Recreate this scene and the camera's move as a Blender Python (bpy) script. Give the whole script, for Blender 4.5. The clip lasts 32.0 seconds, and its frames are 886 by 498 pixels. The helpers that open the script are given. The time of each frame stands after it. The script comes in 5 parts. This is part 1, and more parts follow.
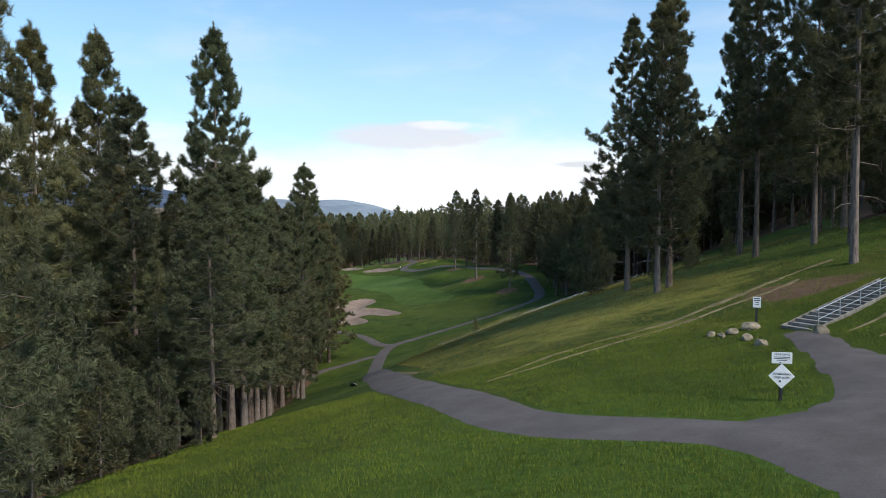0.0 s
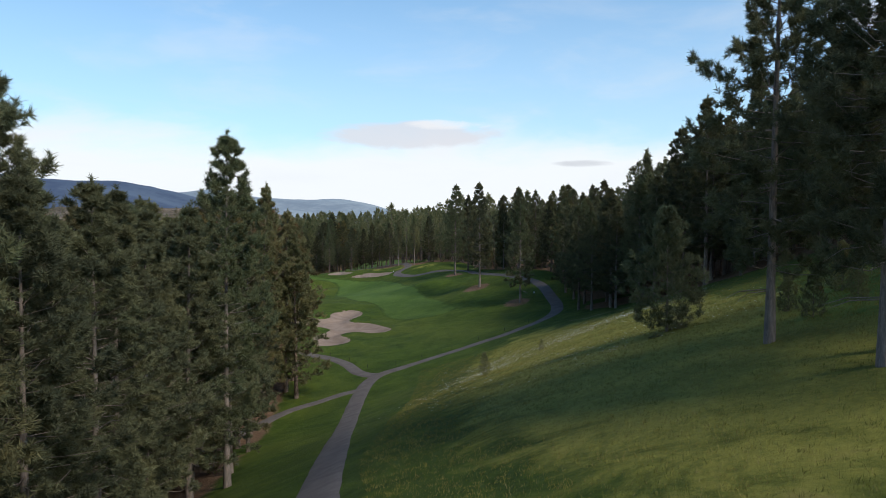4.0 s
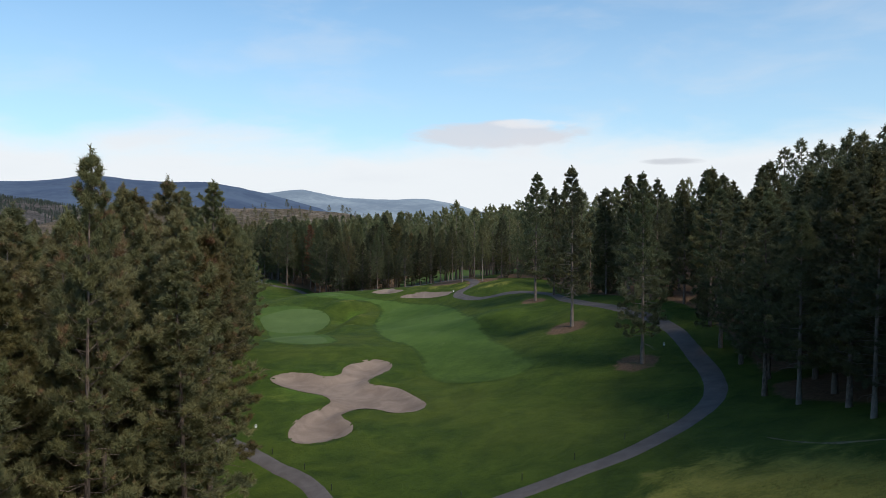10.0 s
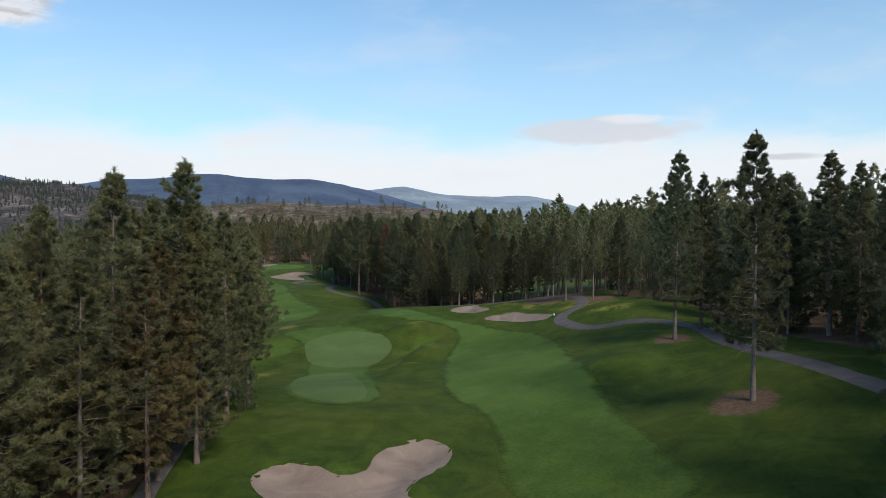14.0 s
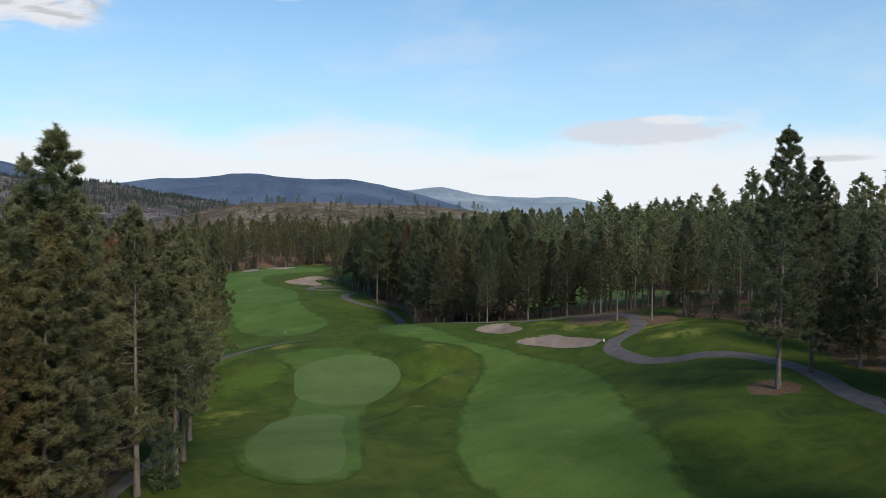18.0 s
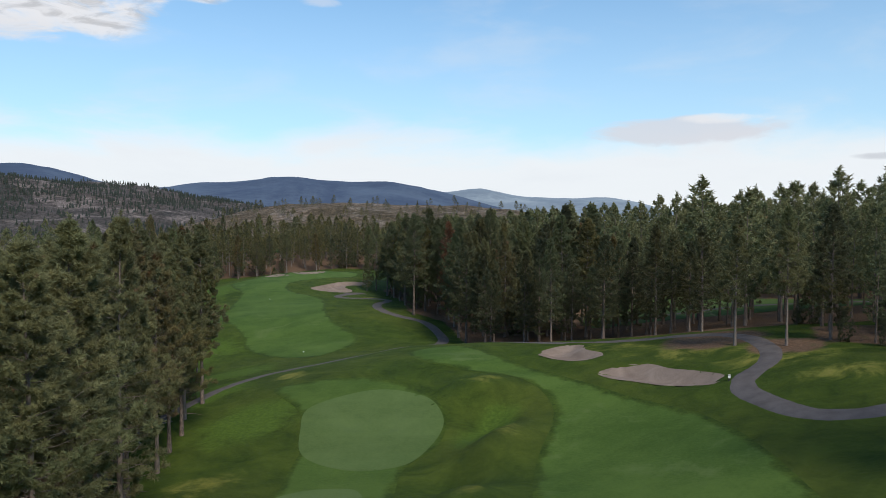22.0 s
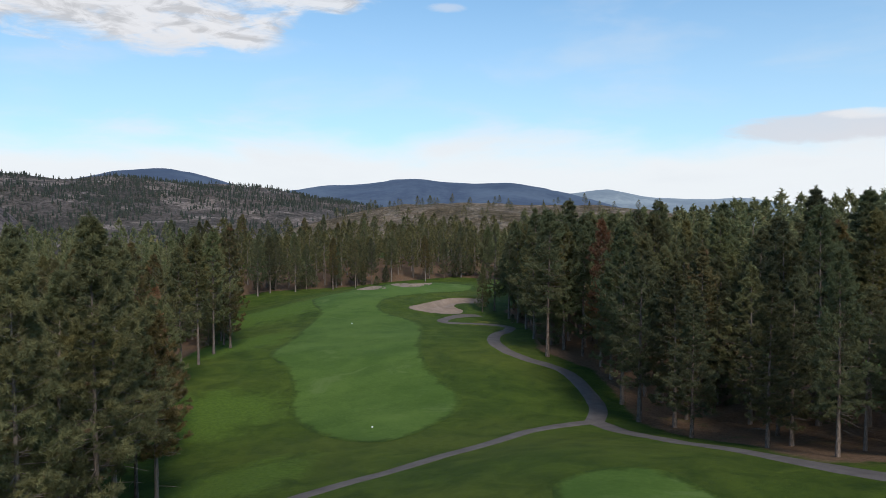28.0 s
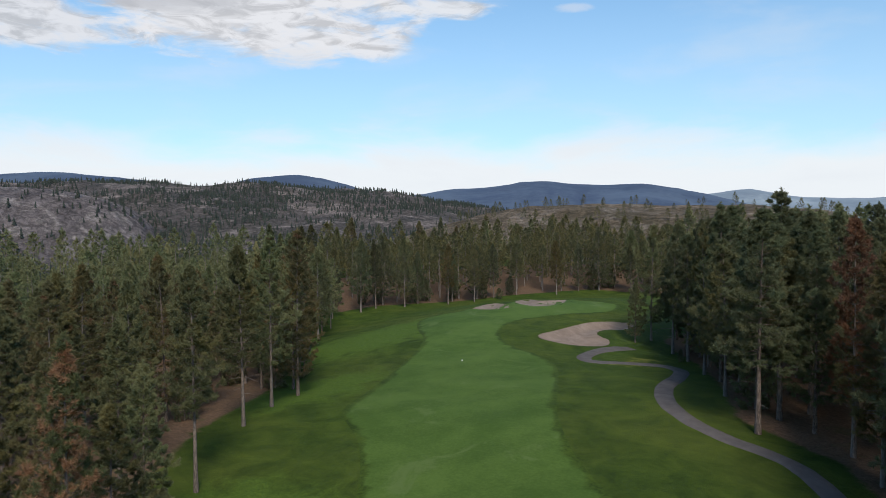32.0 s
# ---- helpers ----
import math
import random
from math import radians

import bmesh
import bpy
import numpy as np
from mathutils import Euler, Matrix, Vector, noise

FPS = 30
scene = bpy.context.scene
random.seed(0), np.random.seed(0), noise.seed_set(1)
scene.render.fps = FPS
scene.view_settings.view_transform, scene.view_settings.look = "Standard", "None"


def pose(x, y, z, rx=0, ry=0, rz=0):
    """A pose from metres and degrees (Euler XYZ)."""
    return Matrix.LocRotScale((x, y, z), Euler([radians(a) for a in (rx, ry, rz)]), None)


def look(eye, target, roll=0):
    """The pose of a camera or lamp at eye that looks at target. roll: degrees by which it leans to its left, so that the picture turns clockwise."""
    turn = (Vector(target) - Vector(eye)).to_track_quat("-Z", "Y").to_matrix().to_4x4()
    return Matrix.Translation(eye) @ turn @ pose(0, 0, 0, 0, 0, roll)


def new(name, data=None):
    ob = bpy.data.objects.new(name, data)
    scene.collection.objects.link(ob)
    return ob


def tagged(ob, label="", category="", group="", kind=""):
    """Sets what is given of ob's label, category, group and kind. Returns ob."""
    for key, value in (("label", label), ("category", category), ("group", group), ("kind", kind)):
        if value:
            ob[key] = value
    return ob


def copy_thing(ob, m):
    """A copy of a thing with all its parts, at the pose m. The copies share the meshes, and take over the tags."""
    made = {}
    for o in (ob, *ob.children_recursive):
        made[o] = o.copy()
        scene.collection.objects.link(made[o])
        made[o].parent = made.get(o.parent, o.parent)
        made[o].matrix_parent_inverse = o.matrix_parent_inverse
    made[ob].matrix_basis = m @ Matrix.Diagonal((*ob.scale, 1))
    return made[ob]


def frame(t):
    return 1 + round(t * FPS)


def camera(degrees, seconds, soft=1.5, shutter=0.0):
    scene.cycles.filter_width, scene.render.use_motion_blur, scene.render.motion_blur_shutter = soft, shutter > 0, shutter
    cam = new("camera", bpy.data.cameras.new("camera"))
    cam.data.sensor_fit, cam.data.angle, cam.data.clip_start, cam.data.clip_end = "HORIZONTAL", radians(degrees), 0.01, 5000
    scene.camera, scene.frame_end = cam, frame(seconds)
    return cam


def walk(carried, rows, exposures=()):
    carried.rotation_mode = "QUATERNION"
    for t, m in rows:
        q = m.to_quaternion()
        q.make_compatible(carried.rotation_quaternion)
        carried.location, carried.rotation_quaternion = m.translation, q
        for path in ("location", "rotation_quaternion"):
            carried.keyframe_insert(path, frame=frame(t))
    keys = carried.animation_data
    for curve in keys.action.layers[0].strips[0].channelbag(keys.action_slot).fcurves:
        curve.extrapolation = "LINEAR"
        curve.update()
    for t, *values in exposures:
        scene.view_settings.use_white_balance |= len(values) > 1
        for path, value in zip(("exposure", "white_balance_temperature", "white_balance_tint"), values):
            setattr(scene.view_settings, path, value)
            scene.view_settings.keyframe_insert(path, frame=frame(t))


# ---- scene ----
cam = camera(61.96, 32.0, 0.65)
PATH = [
    (0, look((0.00, 0.00, 30.00), (-1.21, 49.93, 27.74), 0.12)),
    (0.5, look((0.06, 2.67, 29.92), (-1.19, 52.60, 27.66), 0.05)),
    (1, look((0.00, 6.00, 29.85), (-1.27, 55.94, 27.59), 0.02)),
    (1.5, look((-0.04, 9.86, 29.76), (-1.34, 59.79, 27.48), 0.05)),
    (2, look((-0.18, 14.49, 29.76), (-1.44, 64.42, 27.47), 0.03)),
    (2.5, look((-0.35, 19.64, 29.69), (-1.57, 69.58, 27.39), 0.02)),
    (3, look((-0.56, 24.95, 29.57), (-1.67, 74.88, 27.26), -0.01)),
    (3.5, look((-0.62, 30.60, 29.54), (-1.75, 80.54, 27.24), 0.00)),
    (5.5, look((-0.30, 54.79, 29.75), (-1.42, 104.72, 27.35), 0.20)),
    (6, look((-0.27, 60.96, 29.90), (-1.68, 110.88, 27.46), 0.20)),
    (6.5, look((-0.11, 67.27, 29.71), (-2.69, 117.15, 27.30), 0.17)),
    (7, look((0.09, 73.73, 29.62), (-3.80, 123.52, 27.24), 0.12)),
    (7.5, look((0.02, 79.54, 29.61), (-5.12, 129.22, 27.27), 0.06)),
    (8, look((0.31, 85.21, 29.67), (-6.00, 134.76, 27.35), 0.03)),
    (8.5, look((0.62, 91.68, 29.81), (-5.94, 141.19, 27.50), -0.02)),
    (9, look((0.72, 98.52, 29.97), (-6.02, 148.01, 27.63), -0.01)),
    (9.5, look((0.44, 105.23, 29.91), (-6.34, 154.72, 27.57), -0.11)),
    (10, look((0.09, 112.16, 29.93), (-6.74, 161.64, 27.61), -0.09)),
    (10.5, look((-0.47, 118.94, 29.99), (-7.57, 168.38, 27.66), -0.07)),
    (11, look((-1.18, 125.62, 30.03), (-8.59, 175.01, 27.69), -0.01)),
    (11.5, look((-1.97, 132.63, 30.07), (-9.85, 181.94, 27.71), 0.02)),
    (12, look((-2.90, 139.43, 30.19), (-11.70, 188.59, 27.75), 0.04)),
    (12.5, look((-3.67, 145.99, 30.23), (-13.62, 194.93, 27.77), 0.04)),
    (13, look((-4.28, 153.06, 30.15), (-15.58, 201.70, 27.68), 0.12)),
    (13.5, look((-5.30, 159.92, 30.10), (-17.78, 208.27, 27.59), 0.16)),
    (14, look((-6.32, 166.50, 30.01), (-19.89, 214.55, 27.50), 0.07)),
    (14.5, look((-7.53, 173.21, 30.18), (-22.26, 220.92, 27.63), -0.15)),
    (15, look((-8.49, 180.15, 30.09), (-24.42, 227.48, 27.56), -0.23)),
    (15.5, look((-9.52, 186.44, 29.97), (-25.62, 233.71, 27.48), -0.09)),
    (17.5, look((-11.76, 196.89, 29.62), (-27.75, 244.20, 27.16), 0.44)),
    (18, look((-12.51, 199.73, 29.56), (-28.55, 247.03, 27.09), 0.46)),
    (18.5, look((-13.76, 202.99, 29.50), (-29.77, 250.29, 26.99), 0.50)),
    (19, look((-15.30, 206.61, 29.35), (-31.30, 253.91, 26.81), 0.60)),
    (19.5, look((-16.86, 210.83, 28.95), (-33.98, 257.74, 26.49), 0.53)),
    (20, look((-18.49, 215.13, 28.53), (-36.84, 261.58, 26.13), 0.42)),
    (20.5, look((-19.74, 219.34, 28.26), (-38.50, 265.63, 25.93), 0.28)),
    (21, look((-21.61, 223.85, 28.02), (-40.33, 270.16, 25.75), 0.11)),
    (21.5, look((-24.32, 228.82, 27.80), (-42.76, 275.24, 25.49), 0.07)),
    (22, look((-26.95, 234.16, 27.49), (-45.45, 280.55, 25.16), -0.01)),
    (22.5, look((-28.99, 239.89, 27.09), (-48.69, 285.79, 24.74), 0.09)),
    (23, look((-30.79, 245.42, 26.72), (-51.87, 290.70, 24.34), 0.18)),
    (23.5, look((-32.49, 250.36, 26.54), (-54.32, 295.28, 24.28), 0.03)),
    (24, look((-34.78, 255.39, 26.43), (-56.70, 300.27, 24.21), -0.05)),
    (24.5, look((-37.51, 260.59, 26.41), (-59.60, 305.39, 24.13), 0.10)),
    (25, look((-40.66, 265.61, 26.34), (-63.16, 310.20, 23.99), 0.24)),
    (25.5, look((-43.57, 270.51, 26.35), (-66.70, 314.78, 24.04), 0.12)),
    (26, look((-45.96, 275.27, 26.35), (-69.98, 319.07, 24.06), 0.09)),
    (26.5, look((-48.76, 280.31, 26.25), (-73.30, 323.81, 23.94), 0.01)),
    (28.5, look((-60.31, 302.08, 25.79), (-86.78, 344.45, 23.62), -0.08)),
    (29, look((-63.63, 307.25, 25.94), (-91.59, 348.64, 23.70), -0.12)),
    (29.5, look((-66.97, 312.31, 26.01), (-98.90, 350.72, 23.84), -0.20)),
    (30, look((-70.27, 317.20, 25.85), (-103.15, 354.81, 23.81), -0.26)),
    (30.5, look((-74.01, 322.19, 26.05), (-106.79, 359.88, 23.86), -0.24)),
    (31, look((-77.68, 327.05, 26.09), (-110.37, 364.82, 23.85), -0.25)),
    (31.5, look((-81.18, 331.75, 25.89), (-113.90, 369.50, 23.70), -0.34)),
    (32, look((-84.53, 336.36, 25.49), (-117.36, 374.02, 23.60), -0.52)),
]
walk(cam, PATH, [(0.0, 0.25), (2.0, 0.2), (6.0, 0.05), (12.0, 0.0), (32.0, 0.0)])

# ---- world and sun ----
SUN_ELEV, SUN_AZ = 44.0, 130.0   # degrees; azimuth clockwise from +y
world = bpy.data.worlds.new("world")
scene.world = world
world.use_nodes = True


class Nodes:
    """Small helper that adds nodes to one tree."""

    def __init__(self, tree):
        self.t = tree
        tree.nodes.clear()

    def add(self, kind, ins=()):
        n = self.t.nodes.new(kind)
        for key, v in (ins.items() if isinstance(ins, dict) else enumerate(ins)):
            if v is None:
                continue
            if isinstance(v, bpy.types.NodeSocket):
                self.t.links.new(v, n.inputs[key])
            else:
                n.inputs[key].default_value = v
        return n

    def math(self, op, a, b=None, c=None, clamp=False):
        n = self.add("ShaderNodeMath", (a, b, c))
        n.operation, n.use_clamp = op, clamp
        return n.outputs[0]

    def mix(self, fac, a, b, blend="MIX"):
        n = self.add("ShaderNodeMix", {0: fac, 6: a, 7: b})
        n.data_type, n.blend_type = "RGBA", blend
        return n.outputs[2]

    def ramp(self, fac, lo, hi):
        n = self.add("ShaderNodeMapRange", (fac, lo, hi, 0.0, 1.0))
        n.interpolation_type = "SMOOTHSTEP"
        return n.outputs[0]

    def noise(self, vec, scale, detail=4.0, rough=0.55, dist=0.0):
        return self.add("ShaderNodeTexNoise", {"Vector": vec, "Scale": scale, "Detail": detail, "Roughness": rough, "Distortion": dist}).outputs[0]


def rgb(r, g, b):
    return (r, g, b, 1.0)


def build_sky():
    w = Nodes(world.node_tree)
    sky = w.add("ShaderNodeTexSky")
    sky.sky_type, sky.sun_disc, sky.sun_elevation, sky.sun_rotation = "NISHITA", False, radians(SUN_ELEV), radians(SUN_AZ)
    sky.altitude, sky.air_density, sky.dust_density, sky.ozone_density = 600.0, 1.0, 0.6, 1.3
    way = w.add("ShaderNodeTexCoord").outputs["Generated"]
    sep = w.add("ShaderNodeSeparateXYZ", (way,))
    x, y, z = sep.outputs
    az = w.math("MULTIPLY", w.math("ARCTAN2", w.math("MULTIPLY", x, -1.0), y), 57.2958)   # degrees, to the left of +y
    el = w.math("MULTIPLY", w.math("ARCSINE", z), 57.2958)
    flat = w.add("ShaderNodeCombineXYZ", (w.math("MULTIPLY", az, 0.05), w.math("MULTIPLY", el, 0.16), 0.0)).outputs[0]
    soft = w.noise(flat, 1.6, 6.0, 0.55, 0.3)
    fine = w.noise(flat, 5.0, 7.0, 0.6, 0.4)
    lumps = w.noise(flat, 7.5, 5.0, 0.6, 0.8)
    blue = w.mix(1.0, sky.outputs[0], rgb(SKY_TINT[0], SKY_TINT[1], SKY_TINT[2]), "MULTIPLY")
    blue = w.mix(w.math("MULTIPLY", w.math("SUBTRACT", 1.0, w.ramp(el, 1.0, 25.0)), 0.52), blue, rgb(7.0, 8.5, 10.2))
    # bright bank of haze cloud that lies along the whole horizon
    edge = w.math("MULTIPLY_ADD", soft, -7.5, w.math("ADD", el, 3.75))
    bank = w.math("SUBTRACT", 1.0, w.ramp(edge, 3.6, 7.6))
    col = w.mix(w.math("MULTIPLY", bank, 0.97), blue, rgb(9.4, 9.8, 10.2))

    def puff(col, a0, e0, aw, eh, thresh, colour, amount):
        da = w.math("DIVIDE", w.math("SUBTRACT", az, a0), aw)
        de = w.math("DIVIDE", w.math("SUBTRACT", el, e0), eh)
        d = w.math("ADD", w.math("POWER", w.math("ABSOLUTE", da), 2.0), w.math("POWER", w.math("ABSOLUTE", de), 2.0))
        m = w.math("SUBTRACT", w.math("ADD", w.math("MULTIPLY", fine, 1.9), 0.35), d)
        if amount > 0.84:
            colour = w.mix(w.ramp(lumps, 0.42, 0.66), colour, rgb(*[v * 0.70 for v in colour[:3]]))
        return w.mix(w.math("MULTIPLY", w.ramp(m, thresh, thresh + 0.7), amount), col, colour)

    # thin veil higher up, lens cloud, broken cloud
    veil = w.math("MULTIPLY", w.ramp(soft, 0.45, 0.75), w.math("SUBTRACT", 1.0, w.ramp(el, 8.0, 30.0)))
    col = w.mix(w.math("MULTIPLY_ADD", veil, 0.32, 0.04), col, rgb(8.0, 8.5, 9.2))
    col = puff(col, 3.6, 6.1, 7.2, 1.15, 0.25, rgb(7.5, 7.6, 8.2), 0.8)
    col = puff(col, 0.8, 6.9, 3.8, 0.5, 0.45, rgb(9.2, 9.3, 9.6), 0.7)
    col = puff(col, -9.5, 3.9, 2.6, 0.35, 0.5, rgb(6.0, 6.3, 6.9), 0.7)
    col = puff(col, 55.0, 15.0, 15.0, 3.6, 0.45, rgb(9.0, 9.0, 9.3), 0.95)
    col = puff(col, 47.0, 13.2, 5.5, 1.6, 0.6, rgb(8.8, 8.9, 9.3), 0.85)
    col = puff(col, 42.0, 15.9, 7.0, 1.1, 0.5, rgb(8.9, 9.0, 9.3), 0.9)
    col = puff(col, 62.0, 16.2, 9.0, 2.0, 0.55, rgb(5.2, 5.4, 5.9), 0.7)
    col = puff(col, 70.0, 13.5, 9.0, 2.4, 0.5, rgb(8.6, 8.6, 8.9), 0.9)
    col = puff(col, 52.0, 12.2, 6.0, 1.3, 0.75, rgb(8.4, 8.5, 8.9), 0.7)
    col = puff(col, 44.0, 17.5, 10.0, 1.6, 0.5, rgb(8.8, 8.8, 9.1), 0.85)
    col = puff(col, -28.0, 13.2, 3.5, 1.5, 0.55, rgb(8.6, 8.7, 9.2), 0.85)
    col = puff(col, 31.0, 15.6, 2.4, 0.5, 0.8, rgb(8.0, 8.3, 9.0), 0.45)
    bg = w.add("ShaderNodeBackground", (col, SKY_STRENGTH))
    w.add("ShaderNodeOutputWorld", (bg.outputs[0],))


SKY_TINT = (1.00, 1.59, 1.80)
SKY_STRENGTH = 0.092
build_sky()
sun = new("sun", bpy.data.lights.new("sun", "SUN"))
sun.data.energy, sun.data.angle, sun.data.color = 3.4, radians(18.0), (1.0, 0.92, 0.80)
sun_way = Vector((math.sin(radians(SUN_AZ)) * math.cos(radians(SUN_ELEV)), math.cos(radians(SUN_AZ)) * math.cos(radians(SUN_ELEV)),
                  math.sin(radians(SUN_ELEV))))
sun.matrix_world = look(sun_way * 300, (0, 0, 0))

# ---- materials ----
def material(name, build):
    m = bpy.data.materials.new(name)
    m.use_nodes = True
    n = Nodes(m.node_tree)
    colour, rough, bump, metal = build(n)
    b = n.add("ShaderNodeBsdfPrincipled", {"Base Color": colour, "Roughness": rough, "Metallic": metal, "Specular IOR Level": 0.5 if metal or rough < 0.6 else 0.12})
    if bump is not None:
        n.t.links.new(n.add("ShaderNodeBump", {"Strength": bump[1], "Distance": bump[2], "Height": bump[0]}).outputs[0], b.inputs["Normal"])
    n.add("ShaderNodeOutputMaterial", (b.outputs[0],))
    return m


def place(n):
    return n.add("ShaderNodeNewGeometry").outputs["Position"]


GRASS_LOW, GRASS_HIGH = (0.023, 0.043, 0.006), (0.064, 0.096, 0.012)


def turf(name, dark, light, stripe=0.0, patch=None, turn=0.0, fringe=None):
    """Mown or rough grass: fine grain, broad patches, and mowing stripes where there are any."""
    def build(n):
        p = place(n)
        grain = n.noise(p, 2.4, 6.0, 0.75)
        broad = n.noise(p, 0.045, 4.0, 0.6, 0.5)
        mid = n.noise(p, 0.3, 4.0, 0.6)
        f = n.math("ADD", n.math("MULTIPLY", grain, 0.45), n.math("ADD", n.math("MULTIPLY", broad, 0.75), n.math("MULTIPLY", mid, 0.35)))
        c = n.mix(n.ramp(f, 0.56, 0.99), rgb(*dark), rgb(*light))
        if stripe:
            q = n.add("ShaderNodeMapping", {"Vector": p, "Rotation": (0, 0, radians(turn))}).outputs[0]
            wv = n.add("ShaderNodeTexWave", {"Vector": q, "Scale": 0.028, "Distortion": 1.5, "Detail": 2.0, "Detail Scale": 0.3}).outputs[1]
            c = n.mix(n.math("MULTIPLY", n.ramp(wv, 0.4, 0.6), stripe), c, rgb(*[min(1, v * 1.5) for v in light]))
        if patch:
            c = n.mix(n.math("MULTIPLY", n.ramp(n.noise(p, 0.11, 5.0, 0.65, 0.8), 0.56, 0.7), patch[3]), c, rgb(*patch[:3]))
        if fringe:
            cut = n.add("ShaderNodeVertexColor")
            cut.layer_name = "cut"
            edge = n.add("ShaderNodeSeparateColor", (cut.outputs[0],))
            r = n.mix(n.ramp(n.math("ADD", n.math("MULTIPLY", grain, 0.6), n.math("MULTIPLY", mid, 0.6)), 0.42, 0.8), rgb(*GRASS_LOW), rgb(*GRASS_HIGH))
            keep = n.ramp(n.math("ADD", edge.outputs[0], n.math("MULTIPLY_ADD", mid, 0.36, -0.18)), 0.2, 0.7)
            c = n.mix(n.math("MULTIPLY", keep, edge.outputs[1]), r, c)
        return c, 0.85, (grain, 0.5, 0.08), 0.0
    return material(name, build)


def ground_look(n):
    """Rough grass, dry meadow and needle litter, mixed by the ground's own cover."""
    p = place(n)
    cover = n.add("ShaderNodeVertexColor")
    cover.layer_name = "cover"
    sep = n.add("ShaderNodeSeparateColor", (cover.outputs[0],))
    litter, dry, lush = sep.outputs
    grain = n.noise(p, 1.9, 9.0, 0.88)
    mid = n.noise(p, 0.22, 5.0, 0.65, 0.6)
    broad = n.noise(p, 0.03, 4.0, 0.6)
    g = n.mix(n.ramp(n.math("ADD", n.math("MULTIPLY", grain, 0.6), n.math("MULTIPLY", mid, 0.6)), 0.42, 0.8), rgb(*GRASS_LOW), rgb(*GRASS_HIGH))
    g = n.mix(n.math("MULTIPLY", n.ramp(n.math("ADD", n.math("MULTIPLY", broad, 0.8), n.math("MULTIPLY", mid, 0.25)), 0.42, 0.76), 0.45), g, rgb(0.100, 0.108, 0.020))
    d = n.mix(n.ramp(n.math("ADD", n.math("MULTIPLY", grain, 0.7), n.math("MULTIPLY", mid, 0.5)), 0.4, 0.8), rgb(0.096, 0.104, 0.019), rgb(0.250, 0.232, 0.050))
    d = n.mix(n.math("MULTIPLY", n.ramp(mid, 0.6, 0.75), 0.35), d, rgb(0.15, 0.085, 0.06))
    l = n.mix(n.ramp(grain, 0.35, 0.7), rgb(0.085, 0.052, 0.032), rgb(0.205, 0.128, 0.082))
    l = n.mix(n.math("MULTIPLY", n.ramp(mid, 0.55, 0.72), 0.5), l, rgb(0.06, 0.08, 0.025))
    jag = n.math("MULTIPLY_ADD", mid, 0.9, -0.45)
    c = n.mix(n.ramp(n.math("ADD", dry, jag), 0.35, 0.7), g, d)
    c = n.mix(n.ramp(n.math("ADD", lush, jag), 0.4, 0.8), c, n.mix(n.ramp(grain, 0.3, 0.75), rgb(0.040, 0.074, 0.010), rgb(0.104, 0.156, 0.022)))
    c = n.mix(n.ramp(n.math("ADD", litter, jag), 0.35, 0.65), c, l)
    return c, 0.9, (n.math("ADD", grain, n.math("MULTIPLY", mid, 2.0)), 0.8, 0.18), 0.0


def asphalt_look(n):
    p = place(n)
    grit = n.noise(p, 14.0, 4.0, 0.8)
    broad = n.noise(p, 0.5, 5.0, 0.65)
    cells = n.add("ShaderNodeTexVoronoi", {"Vector": p, "Scale": 0.35})
    cells.feature = "DISTANCE_TO_EDGE"
    crack = cells.outputs[0]
    c = n.mix(n.ramp(n.math("ADD", n.math("MULTIPLY", grit, 0.5), n.math("MULTIPLY", broad, 0.6)), 0.3, 0.85), rgb(0.078, 0.067, 0.064), rgb(0.152, 0.132, 0.126))
    c = n.mix(n.math("MULTIPLY", n.math("SUBTRACT", 1.0, n.ramp(crack, 0.0, 0.008)), 0.16), c, rgb(0.05, 0.045, 0.045))
    return c, 0.9, (grit, 0.4, 0.02), 0.0


def sand_look(n):
    p = place(n)
    grit = n.noise(p, 6.0, 5.0, 0.7)
    broad = n.noise(p, 0.25, 5.0, 0.6, 0.8)
    c = n.mix(n.ramp(n.math("ADD", n.math("MULTIPLY", grit, 0.4), n.math("MULTIPLY", broad, 0.8)), 0.35, 0.85), rgb(0.178, 0.130, 0.102), rgb(0.295, 0.224, 0.178))
    return c, 0.95, (broad, 0.5, 0.12), 0.0


